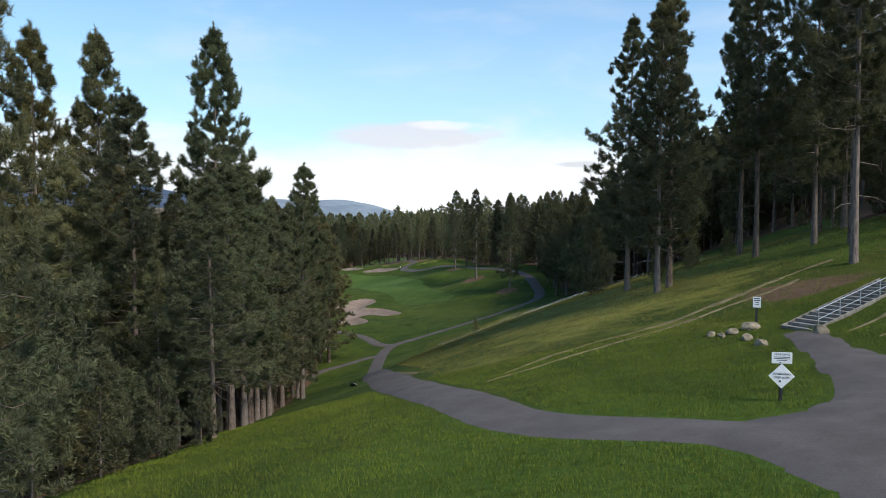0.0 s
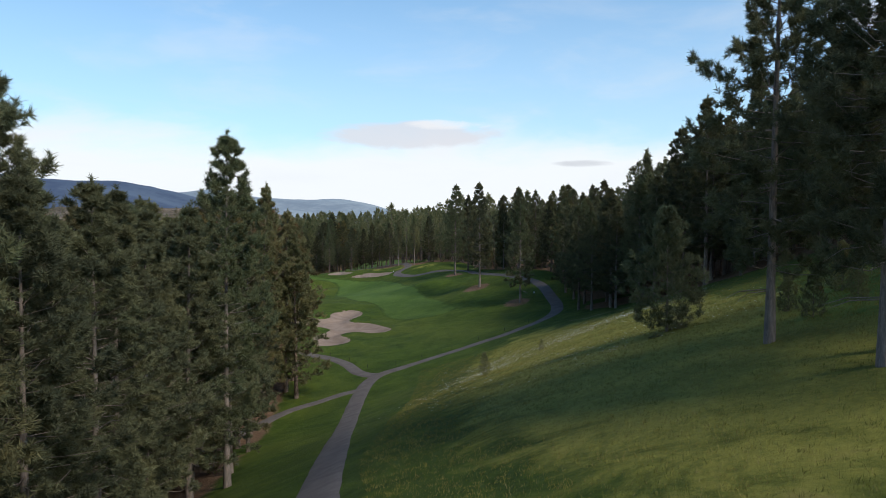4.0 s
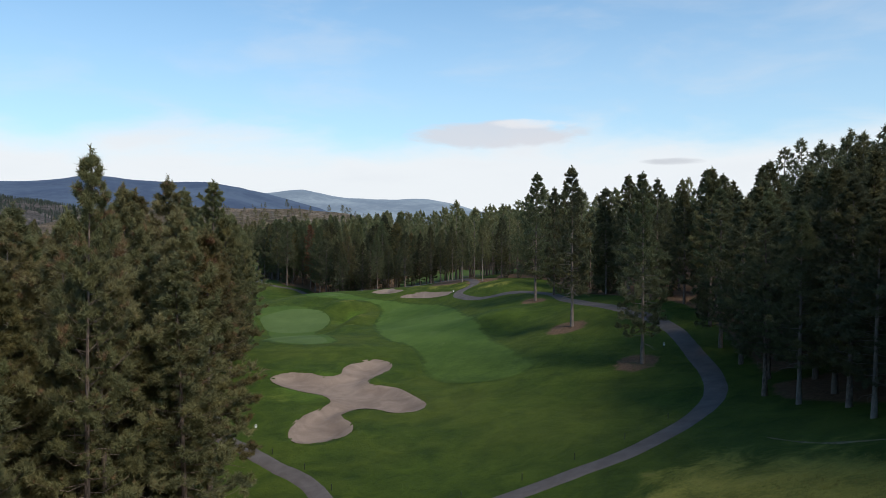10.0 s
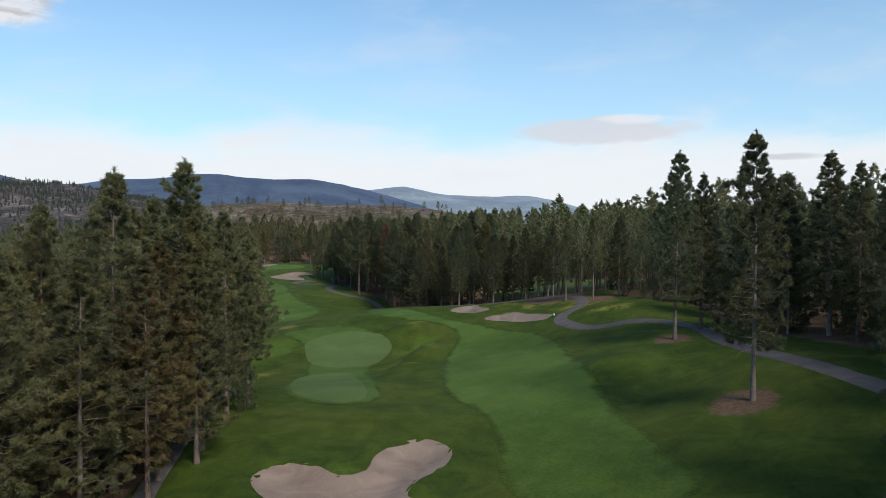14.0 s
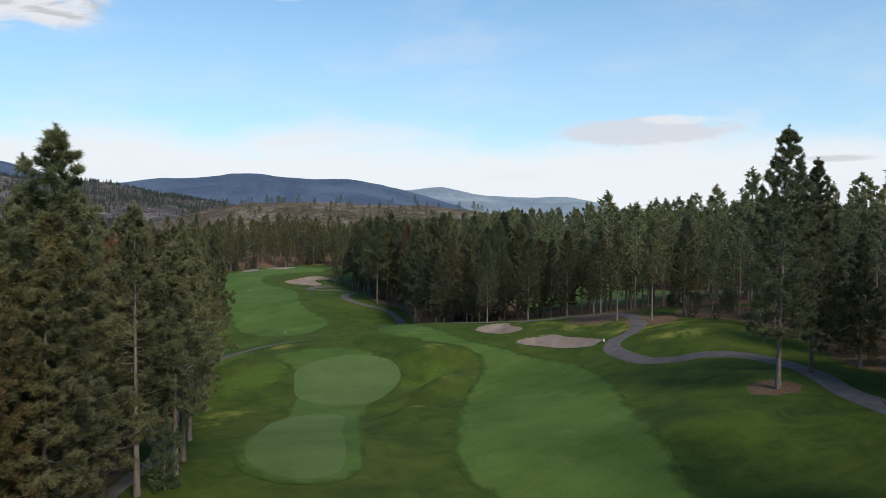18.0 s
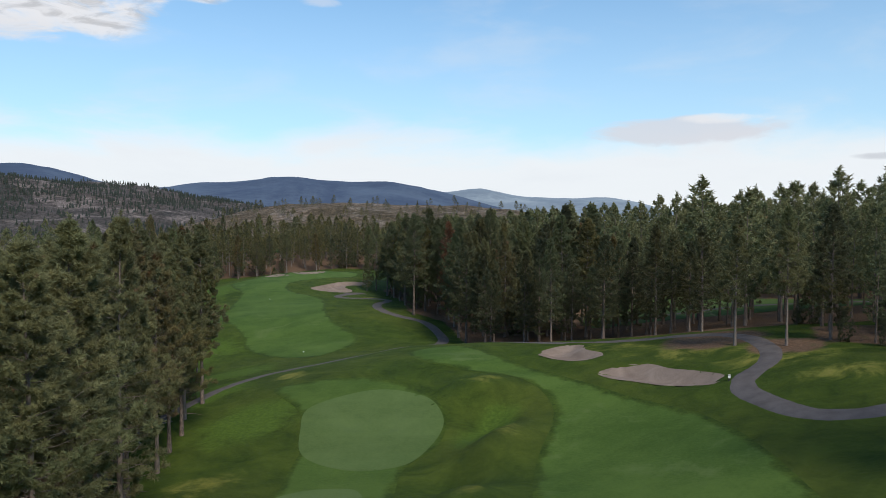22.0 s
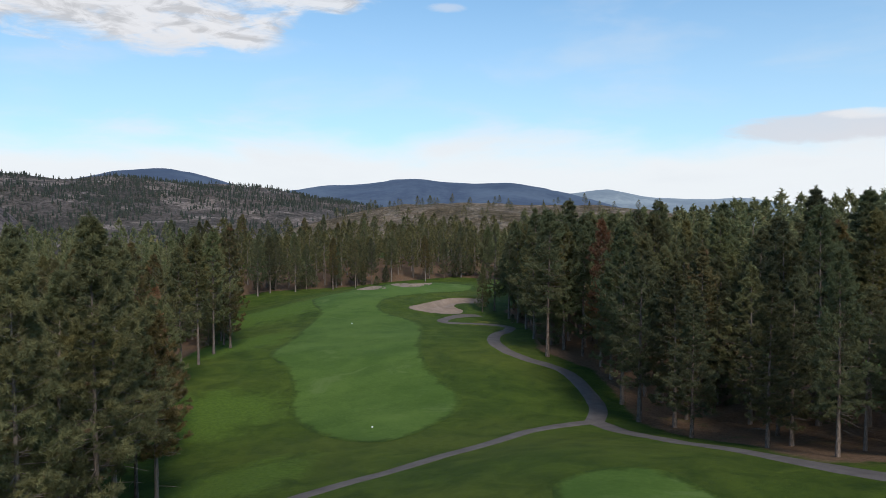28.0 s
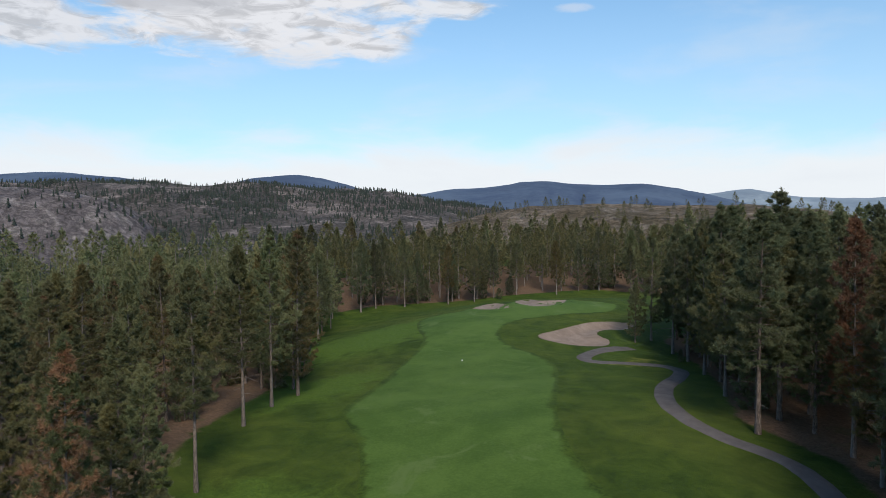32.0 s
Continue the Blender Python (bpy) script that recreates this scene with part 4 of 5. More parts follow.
for x, y, tall in ((-136, 356.5, 25), (-76, 268, 28)):
    stand_tree(BROWNS[0], x, y, tall, turn=x)
    placed.append((x, y))
placed.append((-105.2, 435.1))

# the stands, filled at forest spacing
SPACING = {"start_left": 4.5, "mid_left": 4.7, "vale_left": 5.6, "fairway_left": 6.4, "behind_green": 6.6, "centre": 5.6, "right_hill": 5.2, "right_vale": 5.4}
keep_off = [(PATH_LINES[k][::3], PATHS[k][1] / 2 + 1.6) for k in PATH_LINES]


def fill(poly, gap, rng):
    p = np.array(poly, float)
    lo, hi = p.min(0), p.max(0)
    n = int((hi - lo).prod() / gap ** 2 * 2.2)
    q = rng.uniform(lo, hi, (n, 2))
    ok = inside(q[:, 0], q[:, 1], poly) & ~inside(q[:, 0], q[:, 1], CLEARINGS["far_lawn"])
    for line, gap_to in keep_off:
        ok &= far_from(q[:, 0], q[:, 1], line, False) > gap_to
    return q[ok]


def spaced(q, gap, taken):
    cells, out = {}, []
    for x, y in taken:
        cells.setdefault((int(x // gap), int(y // gap)), []).append((x, y))
    for x, y in q:
        i, j = int(x // gap), int(y // gap)
        if all((x - a) ** 2 + (y - b) ** 2 >= gap * gap for u in (-1, 0, 1) for v in (-1, 0, 1) for a, b in cells.get((i + u, j + v), ())):
            cells.setdefault((i, j), []).append((x, y))
            out.append((x, y))
    return out


rng = np.random.default_rng(7)
woods = []
for key, poly in STANDS.items():
    spots = spaced(fill(poly, SPACING[key], rng), SPACING[key], placed)
    placed += spots
    edge = stand_depth(np.array([s[0] for s in spots]), np.array([s[1] for s in spots]), [poly])
    for (x, y), d in zip(spots, edge):
        woods.append((key, x, y, d))
TALL = {"start_left": (22, 30), "mid_left": (29, 38), "vale_left": (23, 30), "fairway_left": (18, 25), "behind_green": (18, 26), "centre": (19, 32), "right_hill": (23, 32), "right_vale": (15, 23)}
SPINE = np.array([(0, 10), (-2, 100), (-2, 170), (-20, 225), (-50, 275), (-95, 340), (-130, 390), (-180, 440)], float)
off = far_from(np.array([w[1] for w in woods]), np.array([w[2] for w in woods]), SPINE, False)
ranked = sorted(zip(off, woods), key=lambda w: w[0])
front = [(*w, o) for o, w in ranked if o < 110][:620]
front += [(*w, 99.0) for o, w in ranked if o >= 110 and w[0] in ("behind_green", "centre") and w[3] < 12][:120]
chosen = set(tuple(w[1:3]) for w in front)
for key, x, y, d, o in front:
    dark = (key in ("right_hill", "right_vale") and rng.random() < (0.95 if y < 300 else 0.7)) or (key == "centre" and rng.random() < 0.72) or (key == "behind_green" and rng.random() < 0.5) or (key == "start_left" and rng.random() < 0.85)
    if key == "start_left" and y < 32:
        continue
    hill, turn, wide = key == "right_hill", rng.uniform(0, 6.28), rng.uniform(0.85, 1.1)
    near = o < 80
    low = key in ("start_left", "mid_left") and rng.random() < 0.15
    k = int(rng.choice((6, 7, 1))) if low else int(rng.choice((0, 1, 3, 7))) if key in ("start_left", "mid_left") else int(rng.integers(8))
    if d < 7 and key in ("vale_left", "fairway_left", "centre", "behind_green"):
        k = int(rng.choice((1, 3, 6, 7, 0) if key == "centre" and y < 420 else (2, 5, 0, 4, 1)))
    if key == "start_left" and y < 56:
        stand_tree(FINE[(0, 3, 1)[int(rng.integers(3))]], x, y, rng.uniform(12, 17), turn=turn, wide=1.3)
    elif hill and y < 125:
        stand_tree(DARK_KINDS[k % 4], x, y, rng.uniform(15, 22), turn=turn)
    elif hill and rng.random() < 0.28:
        stand_tree(FIRS[int(rng.integers(2))], x, y, rng.uniform(23, 33), turn=turn)
    else:
        model = (DARK_FINE[k % 3] if near else DARK_KINDS[k % 4]) if dark else (FINE if near else KINDS)[k]
        tall = rng.uniform(22, 28) if key == "right_vale" and y < 300 else rng.uniform(26, 33) if key == "vale_left" and y < 262 else rng.uniform(16, 22) if key == "centre" and y < 400 else rng.uniform(*TALL[key])
        stand_tree(model, x, y, tall, turn=turn, wide=wide * (1.15 if near else rng.uniform(1.0, 1.4)))

# low growth along the edges of the stands
for key, gap, count in (("right_hill", 9, 44), ("mid_left", 6, 12), ("vale_left", 7, 14), ("right_vale", 8, 22), ("centre", 9, 10), ("start_left", 6, 12)):
    spots = [(x, y) for k, x, y, d in woods if k == key and d < gap]
    for x, y in spots[:count]:
        a = rng.uniform(0, 6.28)
        stand_tree(YOUNG[int(rng.integers(2))], x + 2.6 * math.cos(a), y + 2.6 * math.sin(a), rng.uniform(2.5, 7.5), 10.0, a)

for key, lo, hi, count in (("fairway_left", 4, 18, 60), ("vale_left", 5, 16, 34), ("behind_green", 4, 16, 50), ("centre", 3, 14, 26), ("right_vale", 3, 12, 30)):
    spots = [(x, y) for k, x, y, d in woods if k == key and lo < d < hi]
    for x, y in spots[:count]:
        a = rng.uniform(0, 6.28)
        stand_tree(YOUNG[0], x + 2.6 * math.cos(a), y + 2.6 * math.sin(a), rng.uniform(4.0, 11.0), 10.0, a, rng.uniform(0.9, 1.5))

# models that no spot took
for model in KINDS + FINE + DARK_KINDS + DARK_FINE + FIRS + REDS + BROWNS + YOUNG + [BUSHY, SAPLING]:
    if model not in used:
        for child in list(model.children):
            bpy.data.objects.remove(child)
        bpy.data.objects.remove(model)

# deeper rows of the stands and the woods beyond: one mass of simpler trees for each stand
LIGHT = [pine_shape(60 + k, NOMINAL, 4.6 + 0.25 * k, 0.30 - 0.03 * k, 50, 6, 6, 0.95, 0.145) for k in range(6)]


def mass(name, spots, foliage, label, tall, base=None, wide=1.0):
    crowns, trunks = [], []
    for k, (x, y) in enumerate(spots):
        tr, st, cr = LIGHT[int(rng.integers(6))]
        s, a, w = rng.uniform(*tall) / NOMINAL, rng.uniform(0, 6.28), wide * rng.uniform(0.9, 1.4)
        rot = np.array([[math.cos(a) * w, -math.sin(a) * w, 0], [math.sin(a) * w, math.cos(a) * w, 0], [0, 0, 1]]) * s
        at = np.array([x, y, (ground_z(x, y) if base is None else base[k]) - 0.1])
        crowns.append((cr[0] @ rot.T + at, cr[1]))
        trunks.append((tr[0] @ rot.T + at, tr[1]))
    ob = tagged(new(name), label, "woods", kind="stuff")
    tagged(mesh_object("trunks", *joined(trunks), M_BARK, True, ob), kind="stuff")
    tagged(mesh_object("crowns", *joined(crowns), foliage, False, ob), kind="stuff")


for key in STANDS:
    spots = [(w[1], w[2]) for w in woods if w[0] == key and w[1:3] not in chosen]
    if spots:
        mass("pine_woods", spots, M_NEEDLE_DARK if key in ("right_hill", "right_vale") else M_NEEDLE, "dense stand of green pines behind the front trees", TALL[key])

# ---- distance: ridges round the valley ----
def ridge_look(dark, pale, rock, coarse=0.011):
    def build(n):
        p = place(n)
        a = n.noise(p, 0.006, 7.0, 0.65)
        b = n.noise(p, 0.03, 6.0, 0.7)
        c = n.mix(n.ramp(n.math("ADD", n.math("MULTIPLY", a, 0.6), n.math("MULTIPLY", b, 0.5)), 0.4, 0.75), rgb(*dark), rgb(*pale))
        c = n.mix(n.math("MULTIPLY", n.ramp(n.noise(p, coarse, 8.0, 0.7, 0.6), 0.5, 0.64), rock[3]), c, rgb(*rock[:3]))
        e = n.noise(p, 0.16, 7.0, 0.75, 0.5)
        c = n.mix(n.ramp(e, 0.40, 0.62), n.mix(1.0, c, rgb(0.45, 0.46, 0.46), "MULTIPLY"), c)
        return c, 0.95, (n.math("ADD", b, n.math("MULTIPLY", e, 0.5)), 1.0, 9.0), 0.0
    return build


class Ridge:
    """A long hill: profile holds bearings (degrees to the left of +y) and crest heights in degrees above eye level."""

    def __init__(self, profile, crest, foot, base, rough, grain):
        self.a, self.e = [p[0] for p in profile], [p[1] for p in profile]
        self.crest, self.foot, self.base, self.rough, self.grain = crest, foot, base, rough, grain

    def at(self, az, r):
        """Places at bearings az (degrees) and r from foot (0) to crest (1) and beyond."""
        el = (np.interp(az - 0.7, self.a, self.e) + np.interp(az, self.a, self.e) + np.interp(az + 0.7, self.a, self.e)) / 3
        dist = self.foot + (self.crest - self.foot) * r
        x, y = -80 - np.sin(np.radians(az)) * dist, 250 + np.cos(np.radians(az)) * dist
        top = 27 + self.crest * np.tan(np.radians(el))
        lift = step01(np.minimum(r, 1.0), 0, 1) ** 0.8 * (1 - 0.7 * np.maximum(0, r - 1))
        bumps = wave_noise(x, y, self.grain, 21) + 0.5 * wave_noise(x, y, self.grain / 2.3, 22) + 0.25 * wave_noise(x, y, self.grain / 5, 23)
        z = self.base + (top - self.base) * lift + self.rough * bumps * np.minimum(1.0, r * 2)
        return x, y, z

    def build(self, name, mat, label, category):
        az, rows = np.linspace(self.a[0], self.a[-1], 520), np.linspace(0, 1.25, 44)
        a, r = np.meshgrid(az, rows)
        x, y, z = self.at(a, r)
        m, n = len(az), len(rows)
        i, j = np.meshgrid(np.arange(m - 1), np.arange(n - 1))
        k = (j * m + i).ravel()
        ob = mesh_object(name, np.stack([x.ravel(), y.ravel(), z.ravel()], 1), np.stack([k, k + m, k + m + 1, k + 1], 1), mat, True)
        return tagged(ob, label, category, kind="structure")


def backdrop_look(base, haze_glow):
    """Forested mountain so far off that the haze before it is put in as emission."""
    m = bpy.data.materials.new("hazed_far_mountain")
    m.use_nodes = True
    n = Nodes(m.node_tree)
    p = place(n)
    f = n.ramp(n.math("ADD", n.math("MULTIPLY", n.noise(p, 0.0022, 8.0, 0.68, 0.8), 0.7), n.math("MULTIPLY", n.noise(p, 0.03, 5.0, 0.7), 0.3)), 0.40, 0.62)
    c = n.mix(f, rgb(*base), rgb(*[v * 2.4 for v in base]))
    b = n.add("ShaderNodeBsdfPrincipled", {"Base Color": c, "Roughness": 0.95, "Emission Color": rgb(*haze_glow), "Emission Strength": 1.0})
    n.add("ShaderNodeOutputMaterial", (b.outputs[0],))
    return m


# The ridge's blue haze is its emission colour.
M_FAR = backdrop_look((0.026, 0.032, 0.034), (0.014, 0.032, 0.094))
# Paler base and stronger emission put in thicker haze for the farther plateau.
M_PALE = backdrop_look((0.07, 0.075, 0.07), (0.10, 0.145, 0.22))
# Haze over the mid hills is put into these lightened base colours.
M_MID = material("hazed_rocky_wooded_slopes", ridge_look((0.080, 0.074, 0.068), (0.180, 0.146, 0.132), (0.34, 0.275, 0.25, 0.9), 0.014))
M_KNOLL = material("dry_grass_knoll", ridge_look((0.125, 0.098, 0.060), (0.290, 0.208, 0.146), (0.40, 0.33, 0.27, 0.6), 0.03))
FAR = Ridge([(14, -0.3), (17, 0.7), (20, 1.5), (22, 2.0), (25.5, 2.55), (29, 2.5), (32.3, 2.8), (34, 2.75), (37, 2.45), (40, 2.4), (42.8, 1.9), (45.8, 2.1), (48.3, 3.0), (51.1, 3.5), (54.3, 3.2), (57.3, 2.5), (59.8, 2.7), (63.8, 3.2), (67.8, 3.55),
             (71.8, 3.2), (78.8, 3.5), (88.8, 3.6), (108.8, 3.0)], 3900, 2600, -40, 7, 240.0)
FAR.build("backdrop_ridge", M_FAR, "distant forested mountain ridge, blue from haze put in as emission", "mountain")
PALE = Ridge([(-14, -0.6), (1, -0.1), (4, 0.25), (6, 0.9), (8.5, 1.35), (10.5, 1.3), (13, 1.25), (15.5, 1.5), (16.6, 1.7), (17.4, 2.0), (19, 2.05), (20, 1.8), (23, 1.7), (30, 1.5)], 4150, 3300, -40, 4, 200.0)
PALE.build("backdrop_plateau", M_PALE, "distant plateau with a flat top, pale blue from haze put in as emission", "mountain")
MID = Ridge([(22, -1.4), (30, -0.8), (33, 0.2), (36, 0.85), (39, 1.4), (42, 1.95), (46, 2.25), (52, 2.5), (58, 2.6), (62, 2.75), (66, 2.6), (72, 2.75), (80, 2.9), (100, 2.6), (120, 2.0)], 1500, 700, -26, 7, 110.0)
MID.build("mid_hills", M_MID, "rocky hillside with grey outcrops", "hill")
M_CLIFF = material("grey_cliff_rock", ridge_look((0.135, 0.112, 0.112), (0.265, 0.220, 0.212), (0.42, 0.36, 0.33, 0.6), 0.03))
CLIFF = Ridge([(57, -2.0), (59, 0.4), (61, 1.5), (63.5, 2.2), (66, 2.5), (70, 2.5), (74, 2.3), (78, 1.2), (82, -1.2)], 1000, 800, -16, 5, 70.0)
CLIFF.build("cliff", M_CLIFF, "bare grey-brown rock face with pale scars", "cliff")
KNOLL = Ridge([(8, -1.0), (12, 0.35), (17, 0.8), (22, 0.75), (27, 1.0), (31, 0.85), (35, 0.1), (40, -1.2)], 820, 480, -14, 3, 60.0)
KNOLL.build("knoll", M_KNOLL, "dry brown grassy knoll with rock outcrops", "hill")


def spires(name, x, y, z, tall, foliage, label):
    """Many small far conifers in one mesh: ragged tiers round a stem."""
    n = len(x)
    tiers, sides = 4, 5
    verts, faces = [], []
    for k in range(tiers):
        lo, hi = 0.10 + 0.21 * k, 0.42 + 0.195 * k
        ang = rng.uniform(0, 6.28, (n, 1)) + np.arange(sides) * 6.283 / sides
        rad = (0.25 - 0.04 * k) * tall[:, None] * rng.uniform(0.55, 1.25, (n, sides))
        ring = np.stack([x[:, None] + np.cos(ang) * rad, y[:, None] + np.sin(ang) * rad, z[:, None] + tall[:, None] * (lo + rng.uniform(-0.04, 0.04, (n, sides)))], 2)
        tip = np.stack([x, y, z + tall * hi], 1)[:, None]
        base = len(verts) and sum(len(v) for v in verts)
        verts.append(np.concatenate([ring, tip], 1).reshape(-1, 3))
        first = base + np.arange(n)[:, None] * (sides + 1)
        i = np.arange(sides)
        faces.append(np.stack([first + i, first + (i + 1) % sides, np.repeat(first + sides, sides, 1)], 2).reshape(-1, 3))
    ob = mesh_object(name, np.concatenate(verts), np.concatenate(faces), foliage, False)
    return tagged(ob, label, "woods", kind="stuff")


def scatter_on(hill, count, lo, hi, tall, name, label, foliage):
    az, r = rng.uniform(hill.a[0] + 1, min(hill.a[-1], 95), count), rng.uniform(lo, hi, count)
    x, y, z = hill.at(az, r)
    keep = wave_noise(x, y, 70.0, 31) + 0.6 * wave_noise(x, y, 25.0, 32) > rng.uniform(-0.75, 0.45, count)
    spires(name, x[keep], y[keep], z[keep] - 0.5, rng.uniform(*tall, keep.sum()), foliage, label)


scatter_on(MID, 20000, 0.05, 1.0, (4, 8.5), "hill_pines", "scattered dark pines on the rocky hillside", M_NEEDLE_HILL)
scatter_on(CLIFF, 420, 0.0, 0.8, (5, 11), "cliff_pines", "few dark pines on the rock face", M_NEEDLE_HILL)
az, r = rng.uniform(10, 37, 340), rng.uniform(0.0, 1.0, 340)
kx, ky, kz = KNOLL.at(az, r)
keep = wave_noise(kx, ky, 60.0, 33) > rng.uniform(-0.9, 0.7, 340)
mass("knoll_pines", list(zip(kx[keep], ky[keep])), M_NEEDLE, "pines standing along a dry knoll", (6, 12), kz[keep], 1.35)
fx, fy = rng.uniform(-1100, 320, 5200), rng.uniform(200, 1050, 5200)
keep = ((fy > 650) | (fx < -335)) & ~((fx < -385) & (fx > -720) & (fy > 410) & (fy < 610) & (rng.random(len(fx)) > 0.06))
fx, fy = fx[keep], fy[keep]
spires("valley_woods", fx, fy, height(fx, fy) - 0.3, rng.uniform(11, 19, len(fx)), M_NEEDLE, "far pine woods covering the valley floor")

# ---- things by the path at the start ----
def part(name, bm, mat, parent, label=""):
    me = bpy.data.meshes.new(name)
    bm.to_mesh(me)
    bm.free()
    me.materials.append(mat)
    ob = new(name, me)
    ob.parent = parent
    if label:
        ob["label"] = label
    return ob


def block(sx, sy, sz, at=(0, 0, 0), bevel=0.01, turn=None):
    bm = bmesh.new()
    m = Matrix.Translation(at) @ (turn or Matrix.Identity(4)) @ Matrix.Diagonal((sx, sy, sz, 1))
    bmesh.ops.create_cube(bm, size=1.0, matrix=m)
    if bevel:
        bmesh.ops.bevel(bm, geom=bm.edges[:], offset=bevel, segments=1, affect="EDGES")
    return bm


def bar(a, b, radius, sides=8):
    """A round bar from a to b."""
    a, b = Vector(a), Vector(b)
    bm = bmesh.new()
    d = b - a
    m = Matrix.Translation((a + b) / 2) @ d.to_track_quat("Z", "Y").to_matrix().to_4x4()
    bmesh.ops.create_cone(bm, segments=sides, radius1=radius, radius2=radius, depth=d.length, cap_ends=True, matrix=m)
    return bm


M_BLACK = plain("black_post_paint", (0.012, 0.012, 0.013), (0.03, 0.03, 0.03), 8.0, 0.5)
M_WHITE = plain("white_sign_face", (0.62, 0.64, 0.66), (0.74, 0.75, 0.77), 5.0, 0.45, 0.0, 0.05)
M_INK = plain("black_lettering", (0.012, 0.012, 0.014), (0.02, 0.02, 0.022), 5.0, 0.6, 0.0, 0.0)
M_ROCK = plain("pale_granite", (0.14, 0.115, 0.08), (0.33, 0.275, 0.20), 2.6, 0.9, 0.0, 0.9)
M_TIMBER = plain("weathered_grey_timber", (0.12, 0.11, 0.095), (0.26, 0.24, 0.21), 2.0, 0.85, 0.0, 0.6)
M_STEEL = plain("galvanised_steel", (0.42, 0.44, 0.45), (0.58, 0.60, 0.61), 9.0, 0.4, 0.8, 0.1)
M_GRAVEL = plain("grey_gravel", (0.17, 0.16, 0.15), (0.34, 0.32, 0.30), 9.0, 0.95, 0.0, 0.8)


def lettering(name, text, size, at, parent, label):
    """A line of raised letters on a face that looks to -y."""
    cu = bpy.data.curves.new(name, "FONT")
    cu.body, cu.size, cu.align_x, cu.align_y, cu.extrude = text, size, "CENTER", "CENTER", 0.002
    tmp = bpy.data.objects.new(name, cu)
    me = bpy.data.meshes.new_from_object(tmp)
    bpy.data.objects.remove(tmp)
    me.materials.append(M_INK)
    ob = new(name, me)
    ob.parent = parent
    ob.matrix_basis = pose(*at, 90, 0, 0)
    ob["label"] = label
    return ob


def warning_sign(x, y, turn):
    ob = tagged(new("warning_sign"), "black post with white rectangular and diamond warning signs", "sign")
    ob.matrix_basis = pose(x, y, ground_z(x, y), 0, 0, turn)
    part("post", block(0.11, 0.11, 1.95, (0, 0.075, 0.775)), M_BLACK, ob)
    panel = part("panel", block(0.68, 0.02, 0.40, (0, 0, 1.52), 0.008), M_WHITE, ob, "white rectangular panel with black lettering")
    lettering("heading", "WARNING", 0.105, (0, -0.013, 1.645), panel, "black capital letters")
    for k, w in enumerate((0.52, 0.50, 0.34)):
        part("text_line", block(w, 0.004, 0.022, (0, -0.013, 1.55 - 0.055 * k), 0), M_INK, panel)
    part("logo", block(0.045, 0.004, 0.04, (-0.05, -0.013, 1.36), 0), M_INK, panel)
    diamond = part("diamond", block(0.62, 0.02, 0.62, (0, -0.004, 0.88), 0.008, Matrix.Rotation(radians(45), 4, "Y")), M_WHITE, ob, "white diamond plate with black lettering")
    lettering("heading", "WARNING", 0.125, (0, -0.017, 0.955), diamond, "black capital letters")
    lettering("heading", "STEEP SLOPE", 0.098, (0, -0.017, 0.83), diamond, "black capital letters")
    part("logo", block(0.07, 0.004, 0.06, (-0.06, -0.017, 0.70), 0), M_INK, diamond)


def small_sign(x, y, turn, post=1.05, wide=0.44, tall=0.62, label="white notice on a black post among pale rocks", lines=4):
    ob = tagged(new("notice_sign"), label, "sign")
    ob.matrix_basis = pose(x, y, ground_z(x, y), 0, 0, turn)
    part("post", block(0.12, 0.12, post + tall * 0.7, (0, 0.08, (post + tall * 0.7) / 2 - 0.1)), M_BLACK, ob)
    panel = part("panel", block(wide, 0.02, tall, (0, 0, post + tall / 2), 0.008), M_WHITE, ob)
    for k in range(lines):
        part("text_line", block(wide * (0.75, 0.8, 0.45, 0.5)[k % 4], 0.004, tall * (0.075 if k < 2 else 0.05), (0, -0.013, post + tall * (0.84 - 0.18 * k)), 0), M_INK, panel)


def boulder(x, y, size, seed):
    bm = bmesh.new()
    bmesh.ops.create_icosphere(bm, subdivisions=3, radius=1.0)
    noise.seed_set(seed)
    for v in bm.verts:
        d = v.co.normalized()
        r = 1.0 + 0.28 * noise.noise(d * 1.3 + Vector((seed, 0, 0))) + 0.12 * noise.noise(d * 3.5)
        for cut in ((0.7, 0.2, 0.6), (-0.5, 0.6, 0.5), (0.1, -0.8, 0.4), (-0.7, -0.4, 0.1), (0.5, -0.6, -0.1), (0.0, 0.1, 1.0)):
            c = Vector(cut).normalized()
            r = min(r, 0.70 / max(d.dot(c), 0.3))
        v.co = Vector((d.x * r * size[0], d.y * r * size[1], d.z * r * size[2]))
    me = bpy.data.meshes.new("boulder")
    bm.to_mesh(me)
    bm.free()
    me.materials.append(M_ROCK)
    ob = tagged(new("boulder", me), "pale angular granite boulder lying in grass", "rock", "boulders by the steps")
    ob.matrix_basis = pose(x, y, ground_z(x, y) + size[2] * 0.45, 0, 0, seed * 47)


